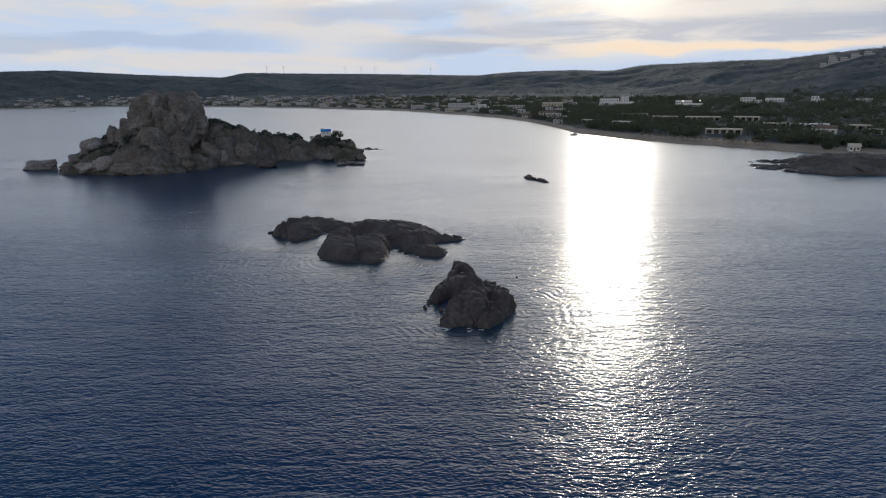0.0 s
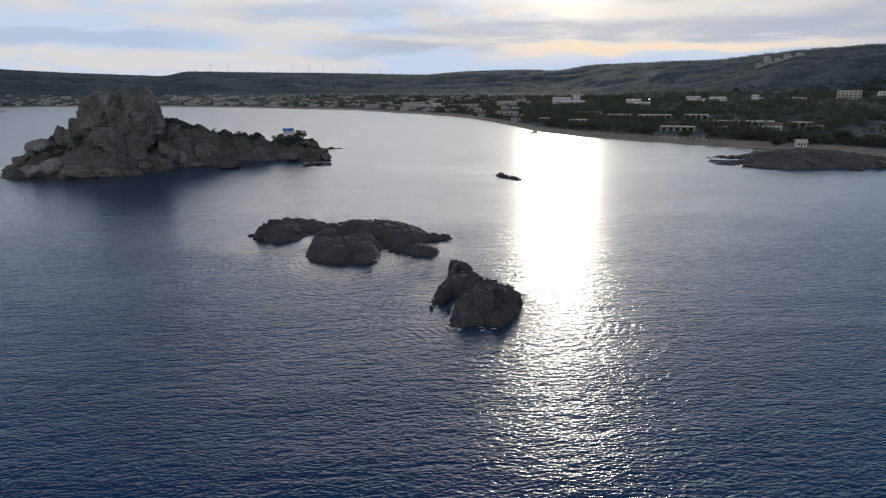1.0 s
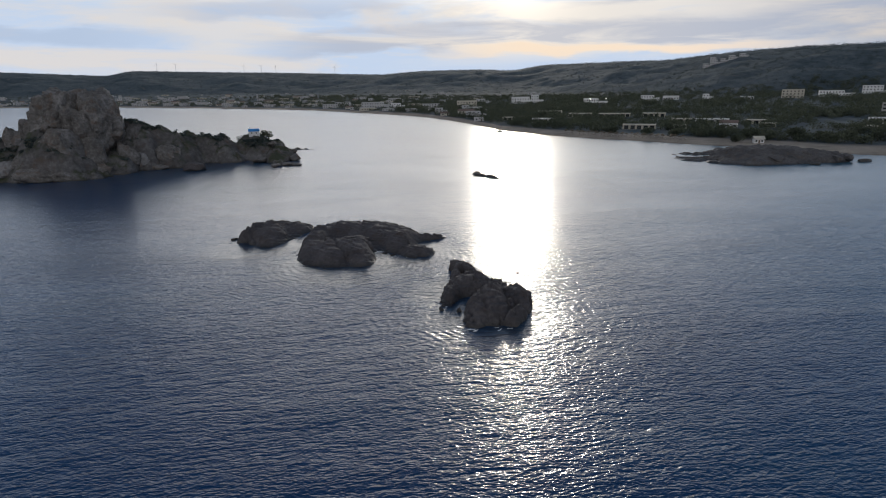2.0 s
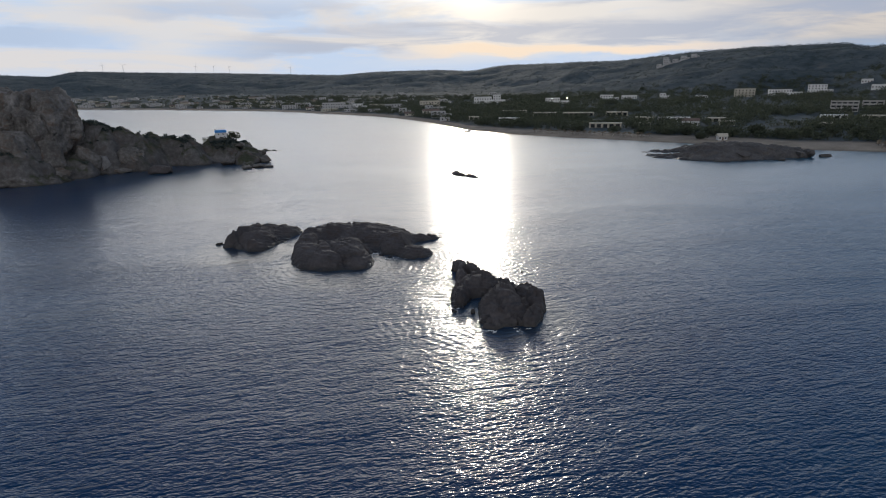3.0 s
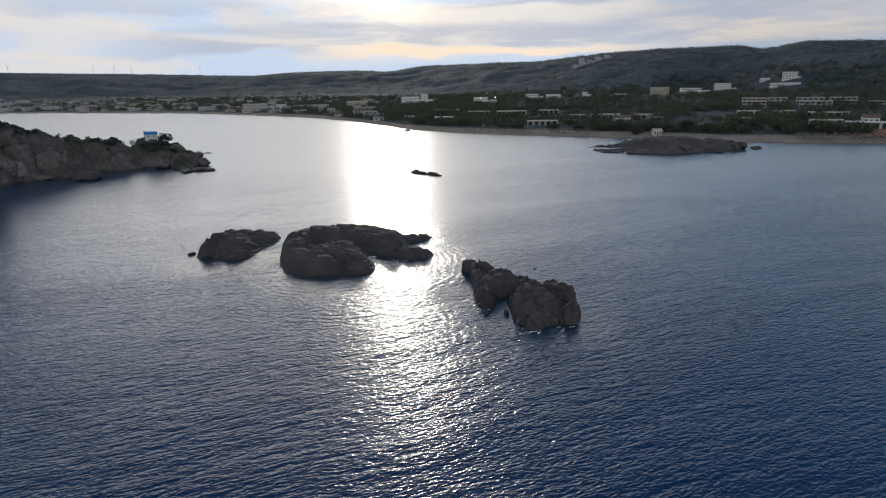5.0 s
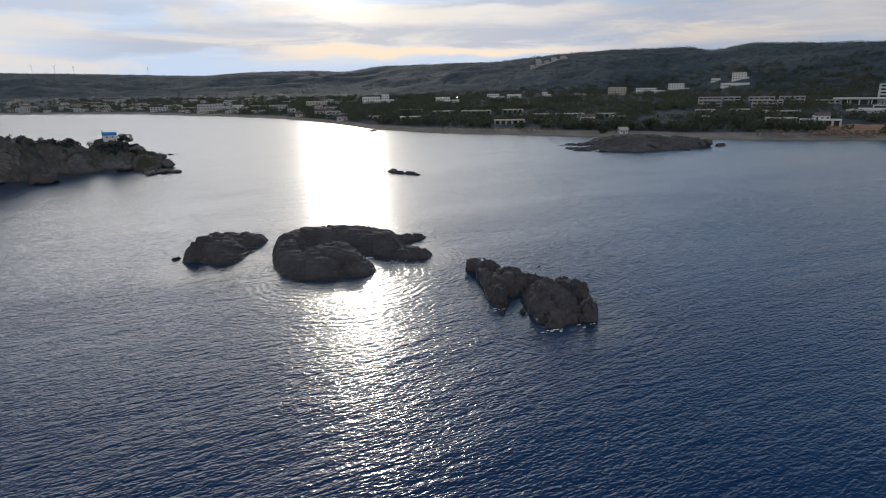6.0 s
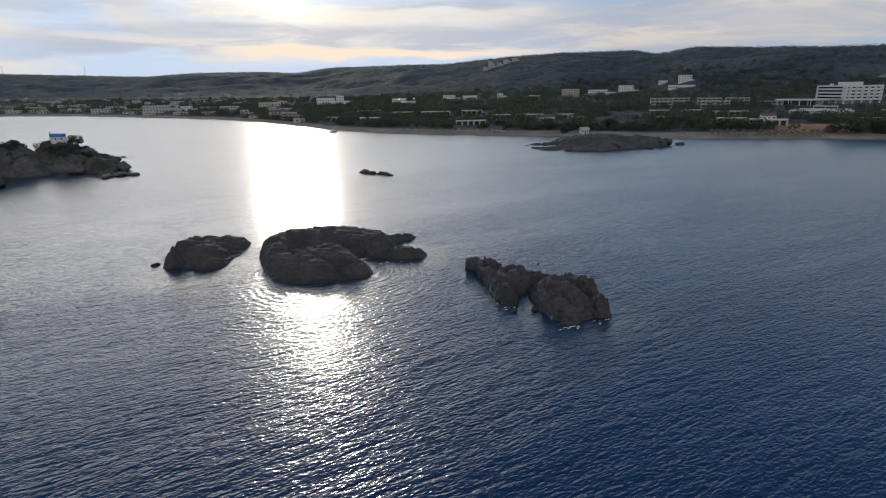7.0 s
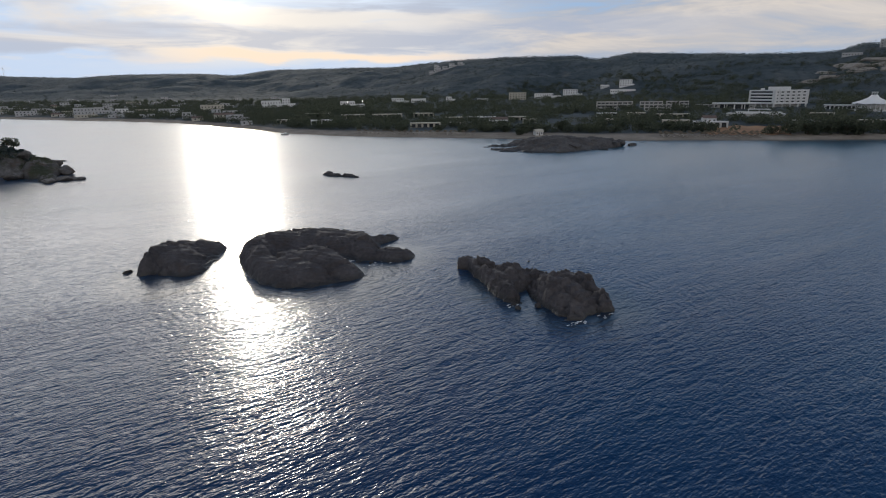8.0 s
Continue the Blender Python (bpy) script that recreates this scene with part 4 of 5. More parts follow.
piece("side_roof", hall, M_WHITE, (-45, -15, 14, 25, 5.0, 5.7))
for x in range(-42, -17, 4):
    piece("glazing", hall, M_GLASS, (x, x + 2.8, 15.9, 16.06, 1.0, 4.2))
piece("terrace_edge", hall, M_WHITE, (-24, 24, -6, -5.6, -2, 1.2))

# cream bungalow rows near the beach
bungalow_row(325, 343, 15.5, 3.9, wall=M_WHITE)
bungalow_row(341, 327, 13.7, 3.2)
bungalow_row(348, 300, 25, 3.0, wall=M_CREAM)
bungalow_row(301, 265, 17, 3.3)
bungalow_row(300, 240, 20.5, 4.0, wall=M_WHITE)
bungalow_row(286, 310, 7, 2.8)
bungalow_row(250, 353, 9.5, 3.0)
bungalow_row(172, 564, 23, 3.0)
bungalow_row(180, 505, 20, 3.6)
bungalow_row(205, 488, 26, 3.4)
bungalow_row(232, 470, 18, 3.6)
bungalow_row(174, 379, 21, 3.2, wall=M_CREAM, clear=20)
bungalow_row(224, 413, 14, 3.0)
bungalow_row(236, 393, 22, 3.4, wall=M_WHITE)
bungalow_row(199, 374, 11, 2.6)
bungalow_row(135, 470, 17, 3.2, wall=M_WHITE)
bungalow_row(118, 505, 16, 3.0)
bungalow_row(260, 378, 13, 3.0)
bungalow_row(355, 205, 18, 3.2, wall=M_WHITE)
bungalow_row(378, 178, 16, 3.2)
bungalow_row(420, 225, 15, 3.0)

# two-storey rows behind them
for x, y, w, n in ((384, 392, 18, 3), (420, 400, 14, 2), (435, 381, 20, 2), (447, 361, 19, 2), (458, 338, 18, 1), (404, 352, 22, 2)):
    block = tagged(new("apartment_row"), "white apartment row with dark balconies, half hidden by trees", "apartment row", "apartment rows")
    block.matrix_world = site(x, y, 0, 4, w / 2, 9)
    storey_block(block, w, 9, n, 0.2, 2.7, M_GREYWALL, max(3, int(w / 3.6)))
    piece("footing", block, M_GREYWALL, (-w / 2, w / 2, 0.4, 9, -3, 0.05))

# single buildings on the plain and the lower slope
villa(site(472, 612, 0, 16, 12, 12), 22, 12, 3, M_CREAM, "cream three-storey block with rows of tall openings", "flat", "", 1.0, "apartment_house", 3.2, 3.0)
villa(site(529, 613, 8, 16, 18, 9), 35, 9, 2, M_WHITE, "long white two-storey building on the slope", "flat", "", 0.7, "house")
villa(site(590, 625, 0, 16, 14, 10), 27, 10, 3, M_WHITE, "white stepped three-storey house on the slope", "flat", "", 0.75, "house")
villa(site(636, 567, 0, 16, 11, 11), 20, 11, 3, M_WHITE, "white three-storey villa above a terrace", "flat", "", 0.85, "house", 3.0, 3.0)
villa(site(609, 552, 0, 16, 17, 8), 33, 8, 1, M_WHITE, "long white terrace building on the slope", "flat", "", 1.0, "house", 3.0, 4.0)
villa(site(639, 608, 0, 16, 7, 8), 12, 8, 1, M_WHITE, "small white house on the hillside", "flat", "", 1.0, "house", 3.0, 4.0)
villa(site(330, 258, 10, 16, 5, 7), 8.5, 7, 1, M_WHITE, "small white house with a tiled roof", "tile", "", 1.0, "house", 2.8, 3.4)
villa(site(227, 360, 0, 16, 6, 8), 11, 8, 1, M_WHITE, "small white house with a tiled roof", "tile", "", 1.0, "house", 2.8, 3.4)
villa(site(211, 803, 0, 60, 16, 14), 31, 14, 2, M_WHITE, "large white hotel with stepped floors", "flat", "", 0.8, "hotel", 3.2, 4.0)
villa(site(231, 800, 0, 60, 9, 12), 17, 12, 3, M_WHITE, "white hotel wing with a roof terrace", "flat", "", 0.6, "hotel", 3.2, 3.4)
villa(site(271, 690, 0, 16, 14, 10), 29, 10, 2, M_WHITE, "white arcaded building lit by two lamps", "flat", "", 0.6, "house", 2.6, 3.4)
villa(site(351, 709, 0, 16, 12, 9), 23, 9, 2, M_WHITE, "white stepped house among trees", "flat", "", 0.7, "house")
villa(site(374, 700, 0, 16, 10, 9), 19, 9, 1, M_WHITE, "long white bungalow among trees", "flat", "", 1.0, "house", 3.0, 4.2)
villa(site(404, 668, 0, 16, 6, 8), 12, 8, 2, M_WHITE, "small white house among trees", "flat", "", 0.6, "house")
villa(site(436, 640, 0, 16, 8, 8), 14, 8, 1, M_WHITE, "low white house among trees", "flat", "", 1.0, "house")
villa(site(9, 889, 0, 60, 22, 14), 42, 14, 2, M_TOWN, "large white beach hotel with long balconies", "flat", "", 0.8, "hotel", 3.6, 3.6)
villa(site(40, 850, 0, 16, 10, 10), 20, 10, 2, M_WHITE, "white stepped building by the beach", "flat", "", 0.7, "house")
villa(site(130, 793, 0, 16, 13, 10), 27, 10, 2, M_CREAM, "cream two-storey building with balconies", "flat", "", 1.0, "house", 3.4, 3.6)
for x, y, w in ((262, 685, 0), (281, 683, 0)):
    lamp = tagged(new("wall_lamp"), "small bright lamp on a white wall", "lamp", "lit lamps")
    a, _ = polar(x, y)
    lamp.matrix_world = pose(x, y, float(ground(np.array([x]), np.array([y]))[0][0]) + 7.0, 0, 0, -float(a))
    piece("post", lamp, M_STEEL, (-0.1, 0.1, -0.1, 0.1, -9.0, 0.0))
    bm = bmesh.new()
    bmesh.ops.create_icosphere(bm, subdivisions=2, radius=0.42)
    part("globe", bm, M_LAMP, lamp, "glowing lamp globe")

# the white villas high on the hill
for x, y, w, n in ((664, 1097, 14, 2), (679, 1094, 17, 3), (696, 1091, 15, 2), (714, 1090, 17, 2), (733, 1085, 16, 2), (688, 1112, 15, 3)):
    villa(site(x, y, 0, 30, w / 2, 10), w, 10, n, M_TOWN, "white hillside villa with tall openings", "flat", "villas on the hill", 0.7, "house", 2.4, 3.4)
# buildings on the far crest
for x, y, w, n in ((905, 396, 24, 1), (941, 372, 10, 3), (955, 362, 9, 4)):
    villa(site(x, y, 0, 20, w / 2, 10), w, 10, n, M_TOWN, "pale building on the crest of the hill", "flat", "", 1.0, "house", 3.4, 3.6)

# the little hut by the ledge
hut = tagged(new("beach_hut"), "white beach hut with a pale pitched roof behind the ledge", "hut")
hut.matrix_world = site(199, 290, 20, 30, 5, 6) @ Matrix.Diagonal((0.8, 0.8, 0.8, 1))
piece("wall", hut, M_WHITE, (-3, 3, 0, 5, -2, 2.8))
part("roof", gable(bmesh.new(), -3, 3, 0, 5, 2.8, 4.6, 0.6), M_CREAM, hut)
piece("door", hut, M_WOOD, (-0.5, 0.5, -0.05, 0.08, 0, 2.1))
window(hut, 1.8, 0, 0.9)
window(hut, -1.8, 0, 0.9)

# the town along the far shore: plain white and cream houses with flat or tiled roofs
rs = np.random.RandomState(21)
models = []
for w, d, n, wall, roof, up in ((9, 8, 1, M_TOWN, "flat", 1.0), (15, 8, 1, M_TOWN, "flat", 1.0), (22, 9, 1, M_CREAM, "flat", 1.0), (13, 8, 2, M_TOWN, "flat", 0.6), (19, 9, 2, M_TOWN, "flat", 0.7), (27, 9, 2, M_TOWN, "flat", 0.85), (10, 8, 1, M_CREAM, "tile", 1.0), (17, 9, 2, M_CREAM, "tile", 1.0)):
    what = ("white" if wall is M_TOWN else "cream") + (" two-storey" if n == 2 else " three-storey" if n == 3 else " one-storey") + " town house with a " + ("flat roof" if roof == "flat" else "tiled roof")
    models.append((w, d, wall, n, roof, up, what))
made = {}
spots = []
tries = 0
while len(spots) < 230 and tries < 9000:
    tries += 1
    a = rs.uniform(-37, 13)
    rim = float(glide(a, SHORE))
    inland = 22 + rs.exponential(80) if rs.rand() < 0.55 else rs.uniform(60, 640)
    r = rim + inland
    x, y = HUB[0] + r * math.sin(radians(a)), HUB[1] + r * math.cos(radians(a))
    if inland > 0.55 * (float(glide(a, RIDGE)) - rim) or any(abs(x - q[0]) < 24 + 6 * (a < -10) and abs(y - q[1]) < 12 + 6 * (a < -10) for q in spots) or any(math.hypot(x - q[0], y - q[1]) < q[2] + 16 for q in TAKEN):
        continue
    k = int(rs.choice(8, p=[0.2, 0.2, 0.14, 0.14, 0.12, 0.08, 0.06, 0.06]))
    m = site(x, y, rs.normal() * 14, 8, models[k][0] / 2, models[k][1])
    spots.append((x, y))
    if k in made:
        copy_thing(made[k], m)
    else:
        w, d, wall, n, roof, up, what = models[k]
        made[k] = villa(m, w, d, n, wall, what, roof, "town houses", up, "town_house", 3.4, 2.7)
# scattered houses on the slopes
for a, r, k in ((-33, 2080, 0), (-29, 2150, 1), (-24, 2000, 4), (-12, 1650, 0), (-9, 1750, 1), (-6.5, 1820, 0), (-4, 1500, 4), (1.5, 1500, 0), (4.8, 1620, 1), (14, 1150, 0), (17.5, 1080, 4), (21, 1000, 1), (26, 930, 0), (-14, 1900, 0), (-17, 1980, 2), (-20.5, 2050, 0), (8.5, 1320, 4)):
    if k not in made:
        w, d, wall, n, roof, up, what = models[k]
        made[k] = villa(pose(0, 0, -50), w, d, n, wall, what, roof, "town houses", up, "town_house", 3.4)
    copy_thing(made[k], site(HUB[0] + r * math.sin(radians(a)), HUB[1] + r * math.cos(radians(a)), 0, 20, 8, 10))

# ---- the chapel on the islet ----
CX, CY = -67.6, 310.0
CZ = height_on(IX, IY, IZ, CX, CY)
chapel = tagged(new("chapel"), "small white chapel with a blue roof on the islet", "chapel")
chapel.matrix_world = pose(CX, CY, CZ - 0.5, 0, 0, 10) @ Matrix.Diagonal((0.72, 0.76, 0.76, 1))
wall = piece("wall", chapel, M_WHITE, (-3.6, 3.6, -2.1, 2.1, -0.9, 2.7))
bm = bmesh.new()
for x in (-3.6, 3.45):
    vs = [bm.verts.new((x + dx, y, z)) for dx in (0, 0.15) for y, z in ((-2.1, 2.7), (2.1, 2.7), (0, 4.1))]
    bm.faces.new((vs[0], vs[2], vs[1]))
    bm.faces.new((vs[3], vs[4], vs[5]))
    for i in range(3):
        j = (i + 1) % 3
        bm.faces.new((vs[i], vs[j], vs[3 + j], vs[3 + i]))
part("gable_wall", bm, M_WHITE, wall)
bm = bmesh.new()      # rounded blue vault over the ridge
pts = [(2.35 * math.cos(t), 2.55 + 1.75 * math.sin(t)) for t in np.linspace(0, math.pi, 15)]
for x0, x1 in ((-3.8, 3.8),):
    ra = [bm.verts.new((x0, y, z)) for y, z in pts]
    rb = [bm.verts.new((x1, y, z)) for y, z in pts]
    for i in range(14):
        bm.faces.new((ra[i], rb[i], rb[i + 1], ra[i + 1])).smooth = True
    bm.faces.new(ra)
    bm.faces.new(rb[::-1])
part("roof", bm, M_BLUE, chapel, "rounded bright blue roof")
piece("door", wall, M_BLUE, (-3.68, -3.58, -0.5, 0.5, 0.0, 2.0), label="blue wooden door")
for x in (-1.6, 1.4):
    piece("window", wall, M_GLASS, (x - 0.3, x + 0.3, -2.14, -2.0, 1.1, 2.0))
piece("bell_gable", chapel, M_WHITE, (-3.75, -3.4, -0.75, -0.45, 4.0, 5.2), (-3.75, -3.4, 0.45, 0.75, 4.0, 5.2), (-3.75, -3.4, -0.75, 0.75, 5.2, 5.5))

# ---- trees and scrub ----
def cloud_of_leaves(rs, count, size, leaf, hollow=0.45):
    """Leaf quads, tilted at random, filling an uneven crown of several clumps: an array (count, 4, 3)."""
    lumps = rs.normal(size=(5, 3)) * (0.42, 0.42, 0.30)
    c = lumps[rs.randint(5, size=count)]
    v = rs.normal(size=(count, 3))
    v /= np.linalg.norm(v, axis=1)[:, None]
    c = (c + v * rs.uniform(hollow, 0.72, count)[:, None]) * np.array(size) * 0.5
    a = rs.normal(size=(count, 3))
    a /= np.linalg.norm(a, axis=1)[:, None]
    b = np.cross(a, rs.normal(size=(count, 3)))
    b /= np.linalg.norm(b, axis=1)[:, None]
    s = leaf * rs.uniform(0.6, 1.4, count)[:, None]
    return np.stack([c + a * s, c + b * s * 0.7, c - a * s, c - b * s * 0.7], 1)


def quads_mesh(name, q, mat):
    me = bpy.data.meshes.new(name)
    n = len(q)
    me.vertices.add(n * 4)
    me.vertices.foreach_set("co", q.reshape(-1))
    me.loops.add(n * 4)
    me.loops.foreach_set("vertex_index", np.arange(n * 4))
    me.polygons.add(n)
    me.polygons.foreach_set("loop_start", np.arange(n) * 4)
    me.update(calc_edges=True)
    me.materials.append(mat)
    return me


def limb(bm, a, b, ra, rb, sides=6):
    a, b = Vector(a), Vector(b)
    q = (b - a).to_track_quat("Z", "Y")
    rings = [[bm.verts.new(p + q @ Vector((r * math.cos(t), r * math.sin(t), 0))) for t in np.linspace(0, 2 * math.pi, sides, endpoint=False)] for p, r in ((a, ra), (b, rb))]
    for i in range(sides):
        bm.faces.new((rings[0][i], rings[0][(i + 1) % sides], rings[1][(i + 1) % sides], rings[1][i])).smooth = True


def tree(m, height, spread, seed, label, leaves=700, lean=0.0, low=False, mat=None, name="tree", group=""):
    """A tapered trunk with limbs and a crown of many leaf clumps."""
    rs = np.random.RandomState(seed)
    thing = tagged(new(name), label, "tree" if name == "tree" else "shrub", group)
    thing.matrix_world = m
    bm = bmesh.new()
    fork = Vector((lean * 0.5, 0, height * (0.18 if low else 0.42)))
    limb(bm, (0, 0, -0.8), fork, height * 0.05, height * 0.035)
    for k in range(5):
        a = k * 1.26 + rs.uniform(0, 0.6)
        limb(bm, fork, (lean + spread * 0.3 * math.cos(a), spread * 0.3 * math.sin(a), height * rs.uniform(0.62, 0.85)), height * 0.026, height * 0.008)
    part("trunk", bm, M_BARK, thing)
    deep = height * (0.95 if low else 0.62)
    q = cloud_of_leaves(rs, leaves, (spread, spread, deep), spread * 0.045)
    q += (lean, 0, height - deep * 0.55)
    q[:, :, 2] = np.maximum(q[:, :, 2], 0.05)
    part("crown", quads_mesh("crown", q, mat or M_LEAF), M_LEAF, thing)
    return thing


def on_islet(x, y):
    return pose(x, y, height_on(IX, IY, IZ, x, y) - 0.1)


tree(on_islet(-63.4, 312), 4.6, 5.0, 1, "windswept dark green tree beside the chapel", 900, 0.8)
tree(on_islet(-61.6, 313), 3.8, 4.0, 2, "windswept dark green tree beside the chapel", 600, 1.0)
tree(on_islet(-75.5, 311), 2.6, 3.2, 3, "small dark shrub on the islet", 400, 0.5, True, None, "shrub")
tree(on_islet(-79, 309), 2.0, 3.4, 6, "small dark shrub on the islet", 300, 0.3, True, None, "shrub")
tree(on_islet(-82.5, 308), 1.6, 3.0, 7, "small dark shrub on the islet", 300, 0.2, True, None, "shrub")
tree(on_islet(-55.5, 303), 2.4, 3.2, 4, "small dark shrub on the islet", 400, 0.6, True, None, "shrub")
tree(on_islet(-109, 287), 2.0, 2.6, 5, "small dark shrub on the islet", 300, 0.0, True, None, "shrub")

# low scrub on the islet's gentle slopes
rs = np.random.RandomState(31)
keep = []
gy, gx = np.gradient(IZ, 0.55)
steep = np.hypot(gx, gy)
good = np.argwhere((IZ > 5.5) & (steep < 1.1) & (IX > -176))
for i, j in good[rs.choice(len(good), min(4200, len(good)), replace=False)]:
    x, y = IX[i, j], IY[i, j]
    if fbm(np.array([x]), np.array([y]), 5.0, 1 / 14.0, 3)[0] > (-0.25 if -124 < x < -96 else 0.12):
        s = rs.uniform(0.5, 1.5)
        keep.append(cloud_of_leaves(rs, 12, (s * 1.6, s * 1.6, s * 0.9), 0.34 * s) + (x, y, IZ[i, j] + 0.15 * s))
scrub = new("scrub", quads_mesh("scrub", np.concatenate(keep), M_SCRUB))
tagged(under(scrub, islet), "low olive-green scrub", kind="stuff")

# large trees and bushes along the beach, each its own
BEACH_TREES = [(302, 192, 9, 13), (310, 186, 8, 12), (320, 178, 10, 14), (326, 172, 11, 15), (334, 167, 9, 13), (296, 199, 6, 9), (345, 160, 9, 13), (318, 190, 9, 12), (335, 182, 10, 13), (262, 262, 7, 10), (253, 272, 6, 9), (244, 281, 7, 10), (233, 288, 6, 9),
               (224, 296, 7, 10), (214, 303, 6, 10), (207, 312, 7, 10), (195, 318, 6, 9), (187, 326, 6, 9), (176, 338, 5, 8), (166, 352, 5, 8), (275, 252, 6, 9), (285, 245, 6, 8), (205, 298, 5, 7), (192, 300, 5, 7), (150, 372, 5, 8)]
for k, (x, y, h, s) in enumerate(BEACH_TREES):
    z = float(ground(np.array([x]), np.array([y]))[0][0])
    tree(pose(x, y, z - 0.2, 0, 0, k * 77), h, s, 50 + k, "broad dark green tree at the edge of the beach", 900, 0.0, True, None, "tree", "trees along the beach")

# the woods of the plain
rs = np.random.RandomState(77)
shapes = [cloud_of_leaves(rs, 120, (1, 1, 0.8), 0.062) for _ in range(14)]


def scatter(count, draw, sizes, mat, name, label, squash=1.0, per=120):
    out = []
    while len(out) < count:
        a, inland = draw()
        r = float(glide(a, SHORE)) + inland
        x, y = HUB[0] + r * math.sin(radians(a)), HUB[1] + r * math.cos(radians(a))
        ca, sa = math.cos(radians(a)), math.sin(radians(a))
        ok = True
        for tx, ty, half, before, behind in TAKEN:
            dx, dy = x - tx, y - ty
            along, side = dx * sa + dy * ca, dx * ca - dy * sa
            if abs(side) < half + 1.5 and -before < along < behind:
                ok = False
                break
        if ok:
            out.append((x, y, rs.uniform(*sizes) * rs.uniform(0.8, 1.2)))
    p = np.array(out)
    z, _ = ground(p[:, 0], p[:, 1])
    parts = []
    for (x, y, s), h in zip(out, z):
        q = shapes[rs.randint(14)][:per]
        t = rs.uniform(0, 6.28)
        c, d = math.cos(t), math.sin(t)
        g = np.stack([q[..., 0] * c - q[..., 1] * d, q[..., 0] * d + q[..., 1] * c, q[..., 2] * squash], -1) * s
        parts.append(g + (x, y, h + s * 0.36 * squash))
    return tagged(new(name, quads_mesh(name, np.concatenate(parts), mat)), label, "vegetation", kind="stuff")


def plain_spot():
    while True:
        a = rs.uniform(11, 100) if rs.rand() < 0.93 else rs.uniform(0, 11)
        inland = 26 + abs(rs.normal()) * 150
        if fbm(np.array([a * 6.0]), np.array([inland]), 1.0, 1 / 40.0, 3)[0] > (-0.22 if inland < 60 else -0.12):
            return a, inland


def back_spot():
    return rs.uniform(-36, 100), rs.uniform(120, 620)


def inner_spot():
    return rs.uniform(-9, 24), rs.uniform(70, 620)


def hill_spot():
    a = rs.uniform(-40, 100)
    return a, rs.uniform(0.45, 1.03) * (float(glide(a, RIDGE)) - float(glide(a, SHORE)))


def town_spot():
    a = rs.uniform(-38, 13)
    return a, 24 + rs.exponential(150)


def foot_spot():
    while True:
        a, inland = rs.uniform(18, 92), rs.uniform(200, 640)
        if fbm(np.array([a * 8.0]), np.array([inland]), 4.0, 1 / 60.0, 3)[0] > -0.12:
            return a, inland


def crest_spot():
    a = rs.uniform(-40, 100)
    return a, rs.uniform(0.985, 1.02) * (float(glide(a, RIDGE)) - float(glide(a, SHORE)))


scatter(2600, plain_spot, (4.0, 8.5), M_LEAF, "woodland", "dense dark green trees and bushes behind the beach")
scatter(1400, back_spot, (3.5, 7.5), M_LEAF, "woodland", "scattered dark green trees on the plain")
scatter(1700, inner_spot, (4.0, 9.0), M_LEAF, "woodland", "dark green trees between the town and the hills")
scatter(2600, foot_spot, (5.0, 10.0), M_LEAF, "woodland", "dark green woods at the foot of the hills", 0.9, 90)
scatter(900, town_spot, (4.0, 8.0), M_LEAF, "town_trees", "dark green trees between the town houses")
scatter(13000, hill_spot, (4.0, 9.0), M_SCRUB, "hill_scrub", "dark scrub on the hillsides", 0.7, 26)
scatter(2600, crest_spot, (3.0, 6.0), M_SCRUB, "crest_scrub", "dark scrub along the ridge", 0.55, 60)

# ---- small things ----
def turbine(x, y, height, spin):
    h, _ = ground(np.array([x]), np.array([y]))
    thing = tagged(new("wind_turbine"), "slender white wind turbine on the far ridge", "wind turbine", "wind turbines")
    thing.matrix_world = pose(x, y, float(h[0]) - 1, 0, 0, -float(polar(x, y)[0]))
    bm = bmesh.new()
    limb(bm, (0, 0, 0), (0, 0, height), 0.8, 0.4, 10)
    part("tower", bm, M_STEEL, thing)
    hub = piece("nacelle", thing, M_STEEL, (-0.9, 0.9, -2.0, 2.4, height - 0.6, height + 1.2))
    for k in range(3):
        a = radians(spin + 120 * k)
        bm = bmesh.new()
        limb(bm, (0, -2.2, height + 0.3), (0.45 * height * math.sin(a), -2.2, height + 0.3 + 0.45 * height * math.cos(a)), 0.4, 0.12, 6)
        part("blade", bm, M_STEEL, hub)


for a, s in ((-10.2, 10), (-8.7, 50), (-7.4, 85), (-2.0, 30), (-17.4, 0), (-15.9, 70)):
    r = float(glide(a, RIDGE)) + 25
    turbine(HUB[0] + r * math.sin(radians(a)), HUB[1] + r * math.cos(radians(a)), 30, s)


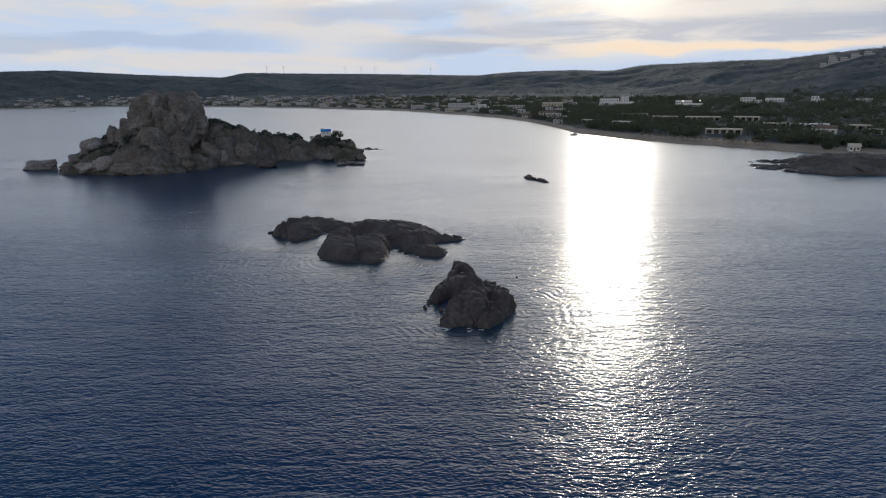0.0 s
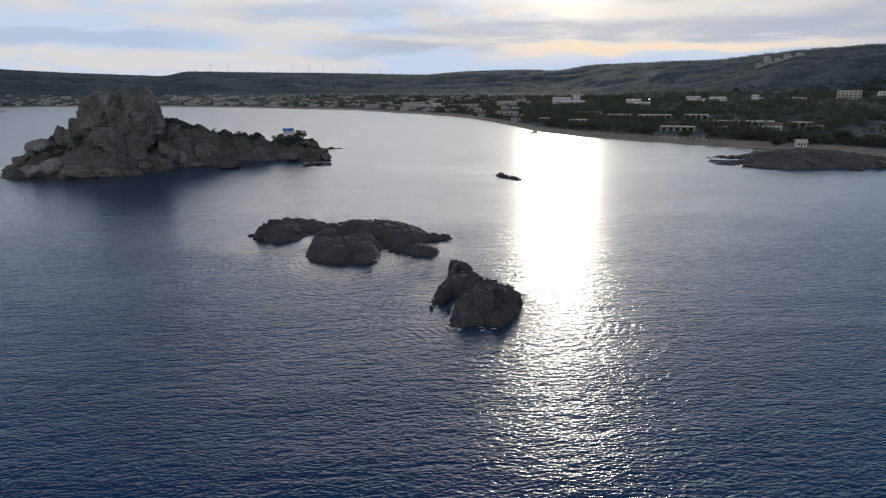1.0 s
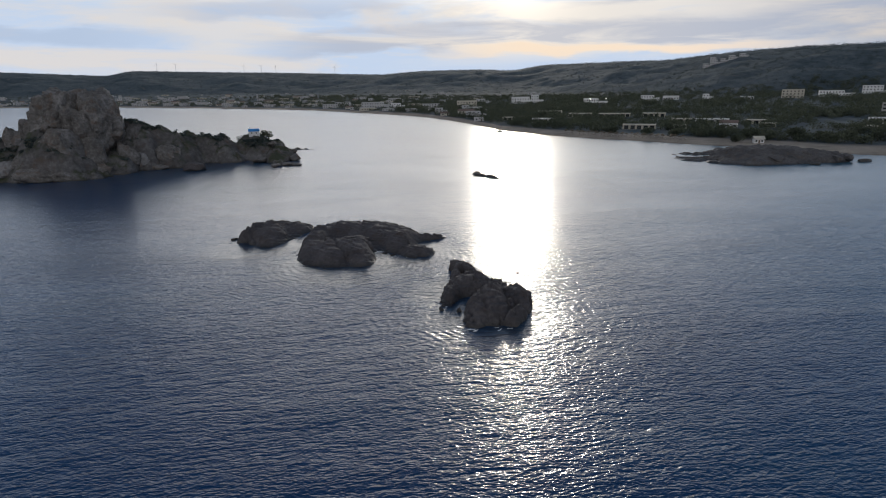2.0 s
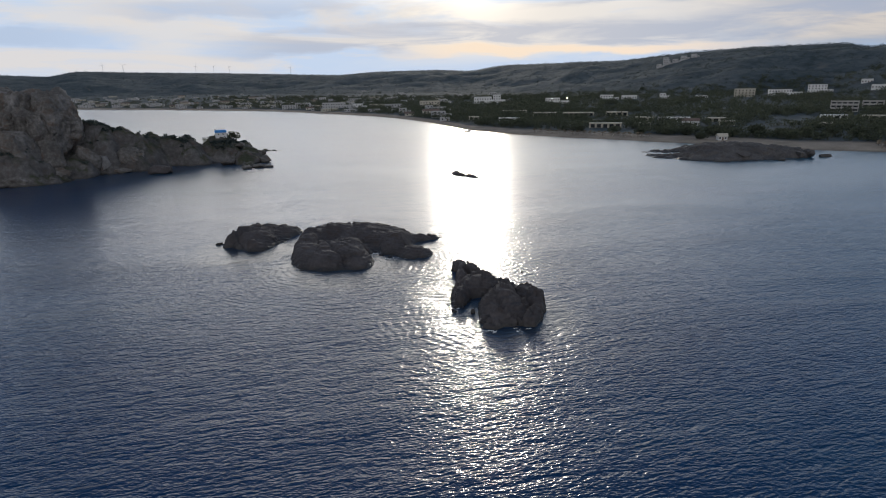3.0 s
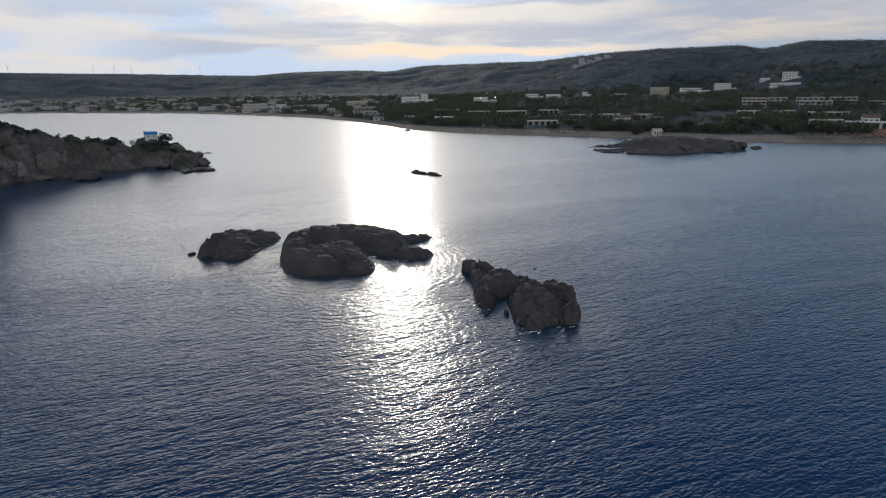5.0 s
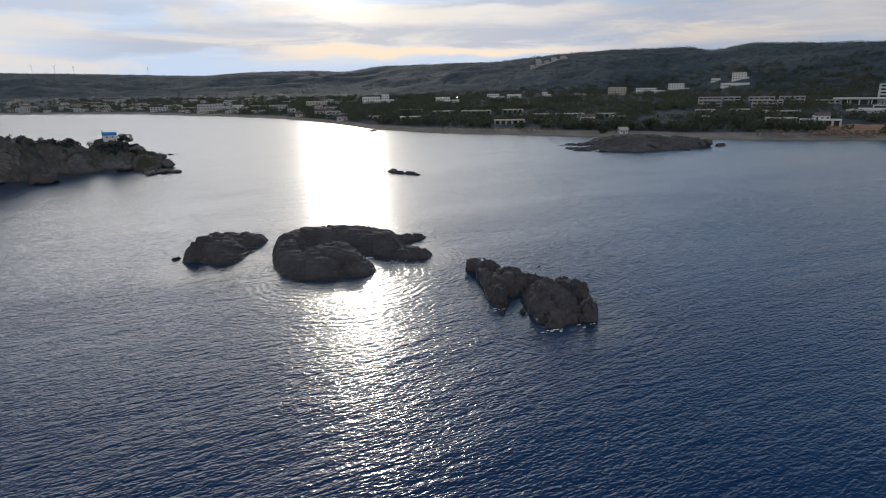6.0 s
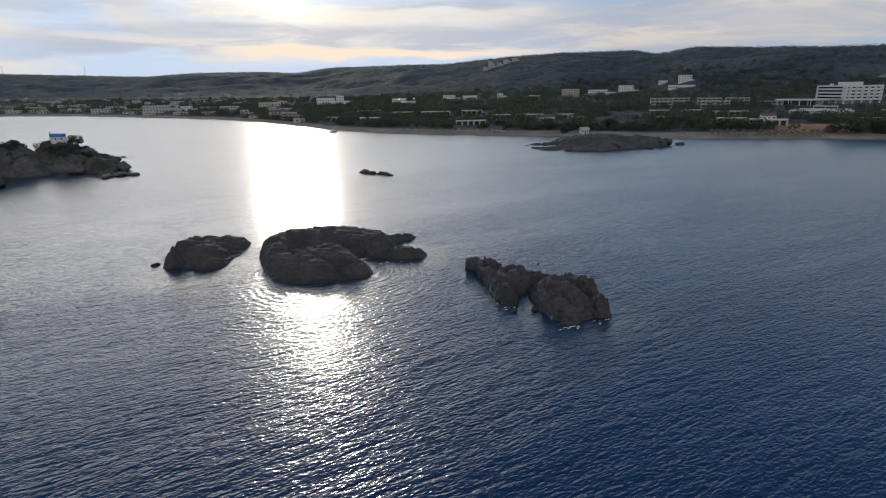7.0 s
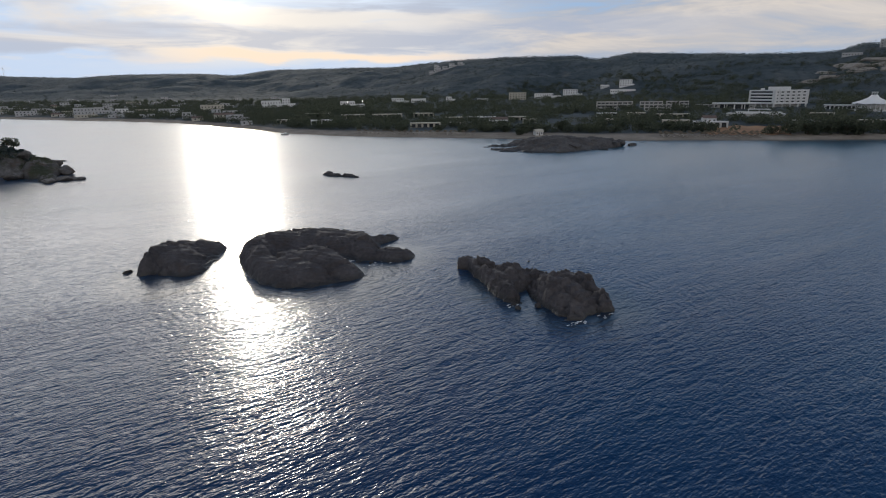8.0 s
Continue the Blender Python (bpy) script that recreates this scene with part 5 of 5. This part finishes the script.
def boat(x, y, turn, length, label):
    thing = tagged(new("boat"), label, "boat", "boats in the bay")
    thing.matrix_world = pose(x, y, 0, 0, 0, turn)
    bm = bmesh.new()
    rows = []
    for k in range(9):
        s = k / 8
        half = length * 0.17 * (1 - max(0, s - 0.45) ** 2 * 3.2)
        rows.append([bm.verts.new((length * (s - 0.5), w * half, z)) for w, z in ((-1, 0.75 + 0.3 * s), (-0.8, 0.05), (0, -0.25), (0.8, 0.05), (1, 0.75 + 0.3 * s))])
    for p, q in zip(rows, rows[1:]):
        for i in range(4):
            bm.faces.new((p[i], q[i], q[i + 1], p[i + 1])).smooth = True
        bm.faces.new((p[0], p[4], q[4], q[0]))
    bm.faces.new(rows[0])
    part("hull", bm, M_GREYWALL, thing)
    piece("cabin", thing, M_WHITE, (-length * 0.1, length * 0.12, -length * 0.09, length * 0.09, 0.8, 1.7))
    piece("rail", thing, M_STEEL, (length * 0.2, length * 0.22, -0.5, 0.5, 0.9, 1.5))
    return thing


boat(87.5, 424, 20, 6.0, "small moored motorboat near the beach")
boat(-752, 1130, 40, 12.0, "distant motorboat crossing the bay")

# straw parasols and loungers in rows on the sand
shade = tagged(new("beach_parasol"), "straw beach parasol on a wooden pole", "parasol", "parasols on the beach")
bm = bmesh.new()
limb(bm, (0, 0, -0.4), (0, 0, 2.3), 0.05, 0.04)
part("pole", bm, M_WOOD, shade)
bm = bmesh.new()
top = bm.verts.new((0, 0, 2.75))
outer = [bm.verts.new((1.3 * math.cos(t), 1.3 * math.sin(t), 2.05)) for t in np.linspace(0, 2 * math.pi, 12, endpoint=False)]
inner = [bm.verts.new((1.2 * math.cos(t), 1.2 * math.sin(t), 1.98)) for t in np.linspace(0, 2 * math.pi, 12, endpoint=False)]
low = bm.verts.new((0, 0, 2.6))
for i in range(12):
    j = (i + 1) % 12
    bm.faces.new((outer[i], outer[j], top))
    bm.faces.new((outer[j], outer[i], inner[i], inner[j]))
    bm.faces.new((inner[j], inner[i], low))
part("canopy", bm, M_STRAW, shade)
bed = tagged(new("sun_lounger"), "pale sun lounger on the sand", "lounger", "loungers on the beach")
piece("frame", bed, M_WOOD, (-0.3, 0.3, -1.0, 0.9, 0.28, 0.34), (-0.28, -0.22, -0.9, -0.84, -0.2, 0.28), (0.22, 0.28, -0.9, -0.84, -0.2, 0.28), (-0.28, -0.22, 0.74, 0.8, -0.2, 0.28), (0.22, 0.28, 0.74, 0.8, -0.2, 0.28))
piece("mattress", bed, M_CREAM, (-0.3, 0.3, -1.0, 0.35, 0.34, 0.42))
piece("backrest", bed, M_CREAM, (-0.3, 0.3, 0.36, 0.95, 0.44, 0.56))
first = True
for a0, a1, rows, gap in ((22, 33, 2, 0.55), (50.5, 59.5, 3, 0.50)):
    for row in range(rows):
        a = a0
        while a < a1:
            r = float(glide(a, SHORE)) + 9 + row * 4.2 + rs.uniform(-0.5, 0.5)
            x, y = HUB[0] + r * math.sin(radians(a)), HUB[1] + r * math.cos(radians(a))
            z = float(ground(np.array([x]), np.array([y]))[0][0])
            spot = pose(x, y, z, 0, 0, -a)
            side = pose(x, y, z, 0, 0, -a) @ pose(1.5, -0.3, 0)
            if first:
                shade.matrix_world, bed.matrix_world, first = spot, side, False
            else:
                copy_thing(shade, spot)
                copy_thing(bed, side)
            a += gap * rs.uniform(0.6, 1.7)
# bare ochre ground before the hotel
G, S = np.meshgrid(np.radians(np.linspace(54.5, 62.0, 60)), np.linspace(18, 62, 34), indexing="ij")
R = glide(np.degrees(G), SHORE) + S + 2.0 * np.sin(G * 220)
EX, EY = HUB[0] + R * np.sin(G), HUB[1] + R * np.cos(G)
EZ = ground(EX, EY)[0] + 0.25 - 1.2 * np.clip(np.abs((np.degrees(G) - 58.25) / 3.75) - 0.9, 0, 1) * 10
tagged(new("ground_bare", sheet("ground_bare", EX, EY, EZ, M_EARTH)), "bare ochre earth sloping to the beach", "earth", kind="structure")

# pale quarried terraces on the hillside
quarry = holder("quarry_face", (790, 365, 30), "pale limestone terraces cut into the hillside", "rock face")
for k, (a, r, w, h) in enumerate(((65.0, 880, 34, 7), (66.6, 886, 38, 8), (68.4, 884, 40, 8), (70.2, 880, 40, 9), (72.0, 878, 38, 8), (66.0, 912, 36, 8), (67.8, 916, 42, 9), (69.8, 914, 44, 9), (71.8, 910, 40, 9), (67.2, 950, 38, 7), (69.2, 952, 44, 7), (71.4, 948, 44, 8))):
    x, y = HUB[0] + r * math.sin(radians(a)), HUB[1] + r * math.cos(radians(a))
    z = float(ground(np.array([x]), np.array([y]))[0][0])
    boulder(quarry, x, y, z - h * 0.45, (w * 0.9, 14, h * 1.3), 700 + k, M_QUARRY, -a, 0, "terrace")
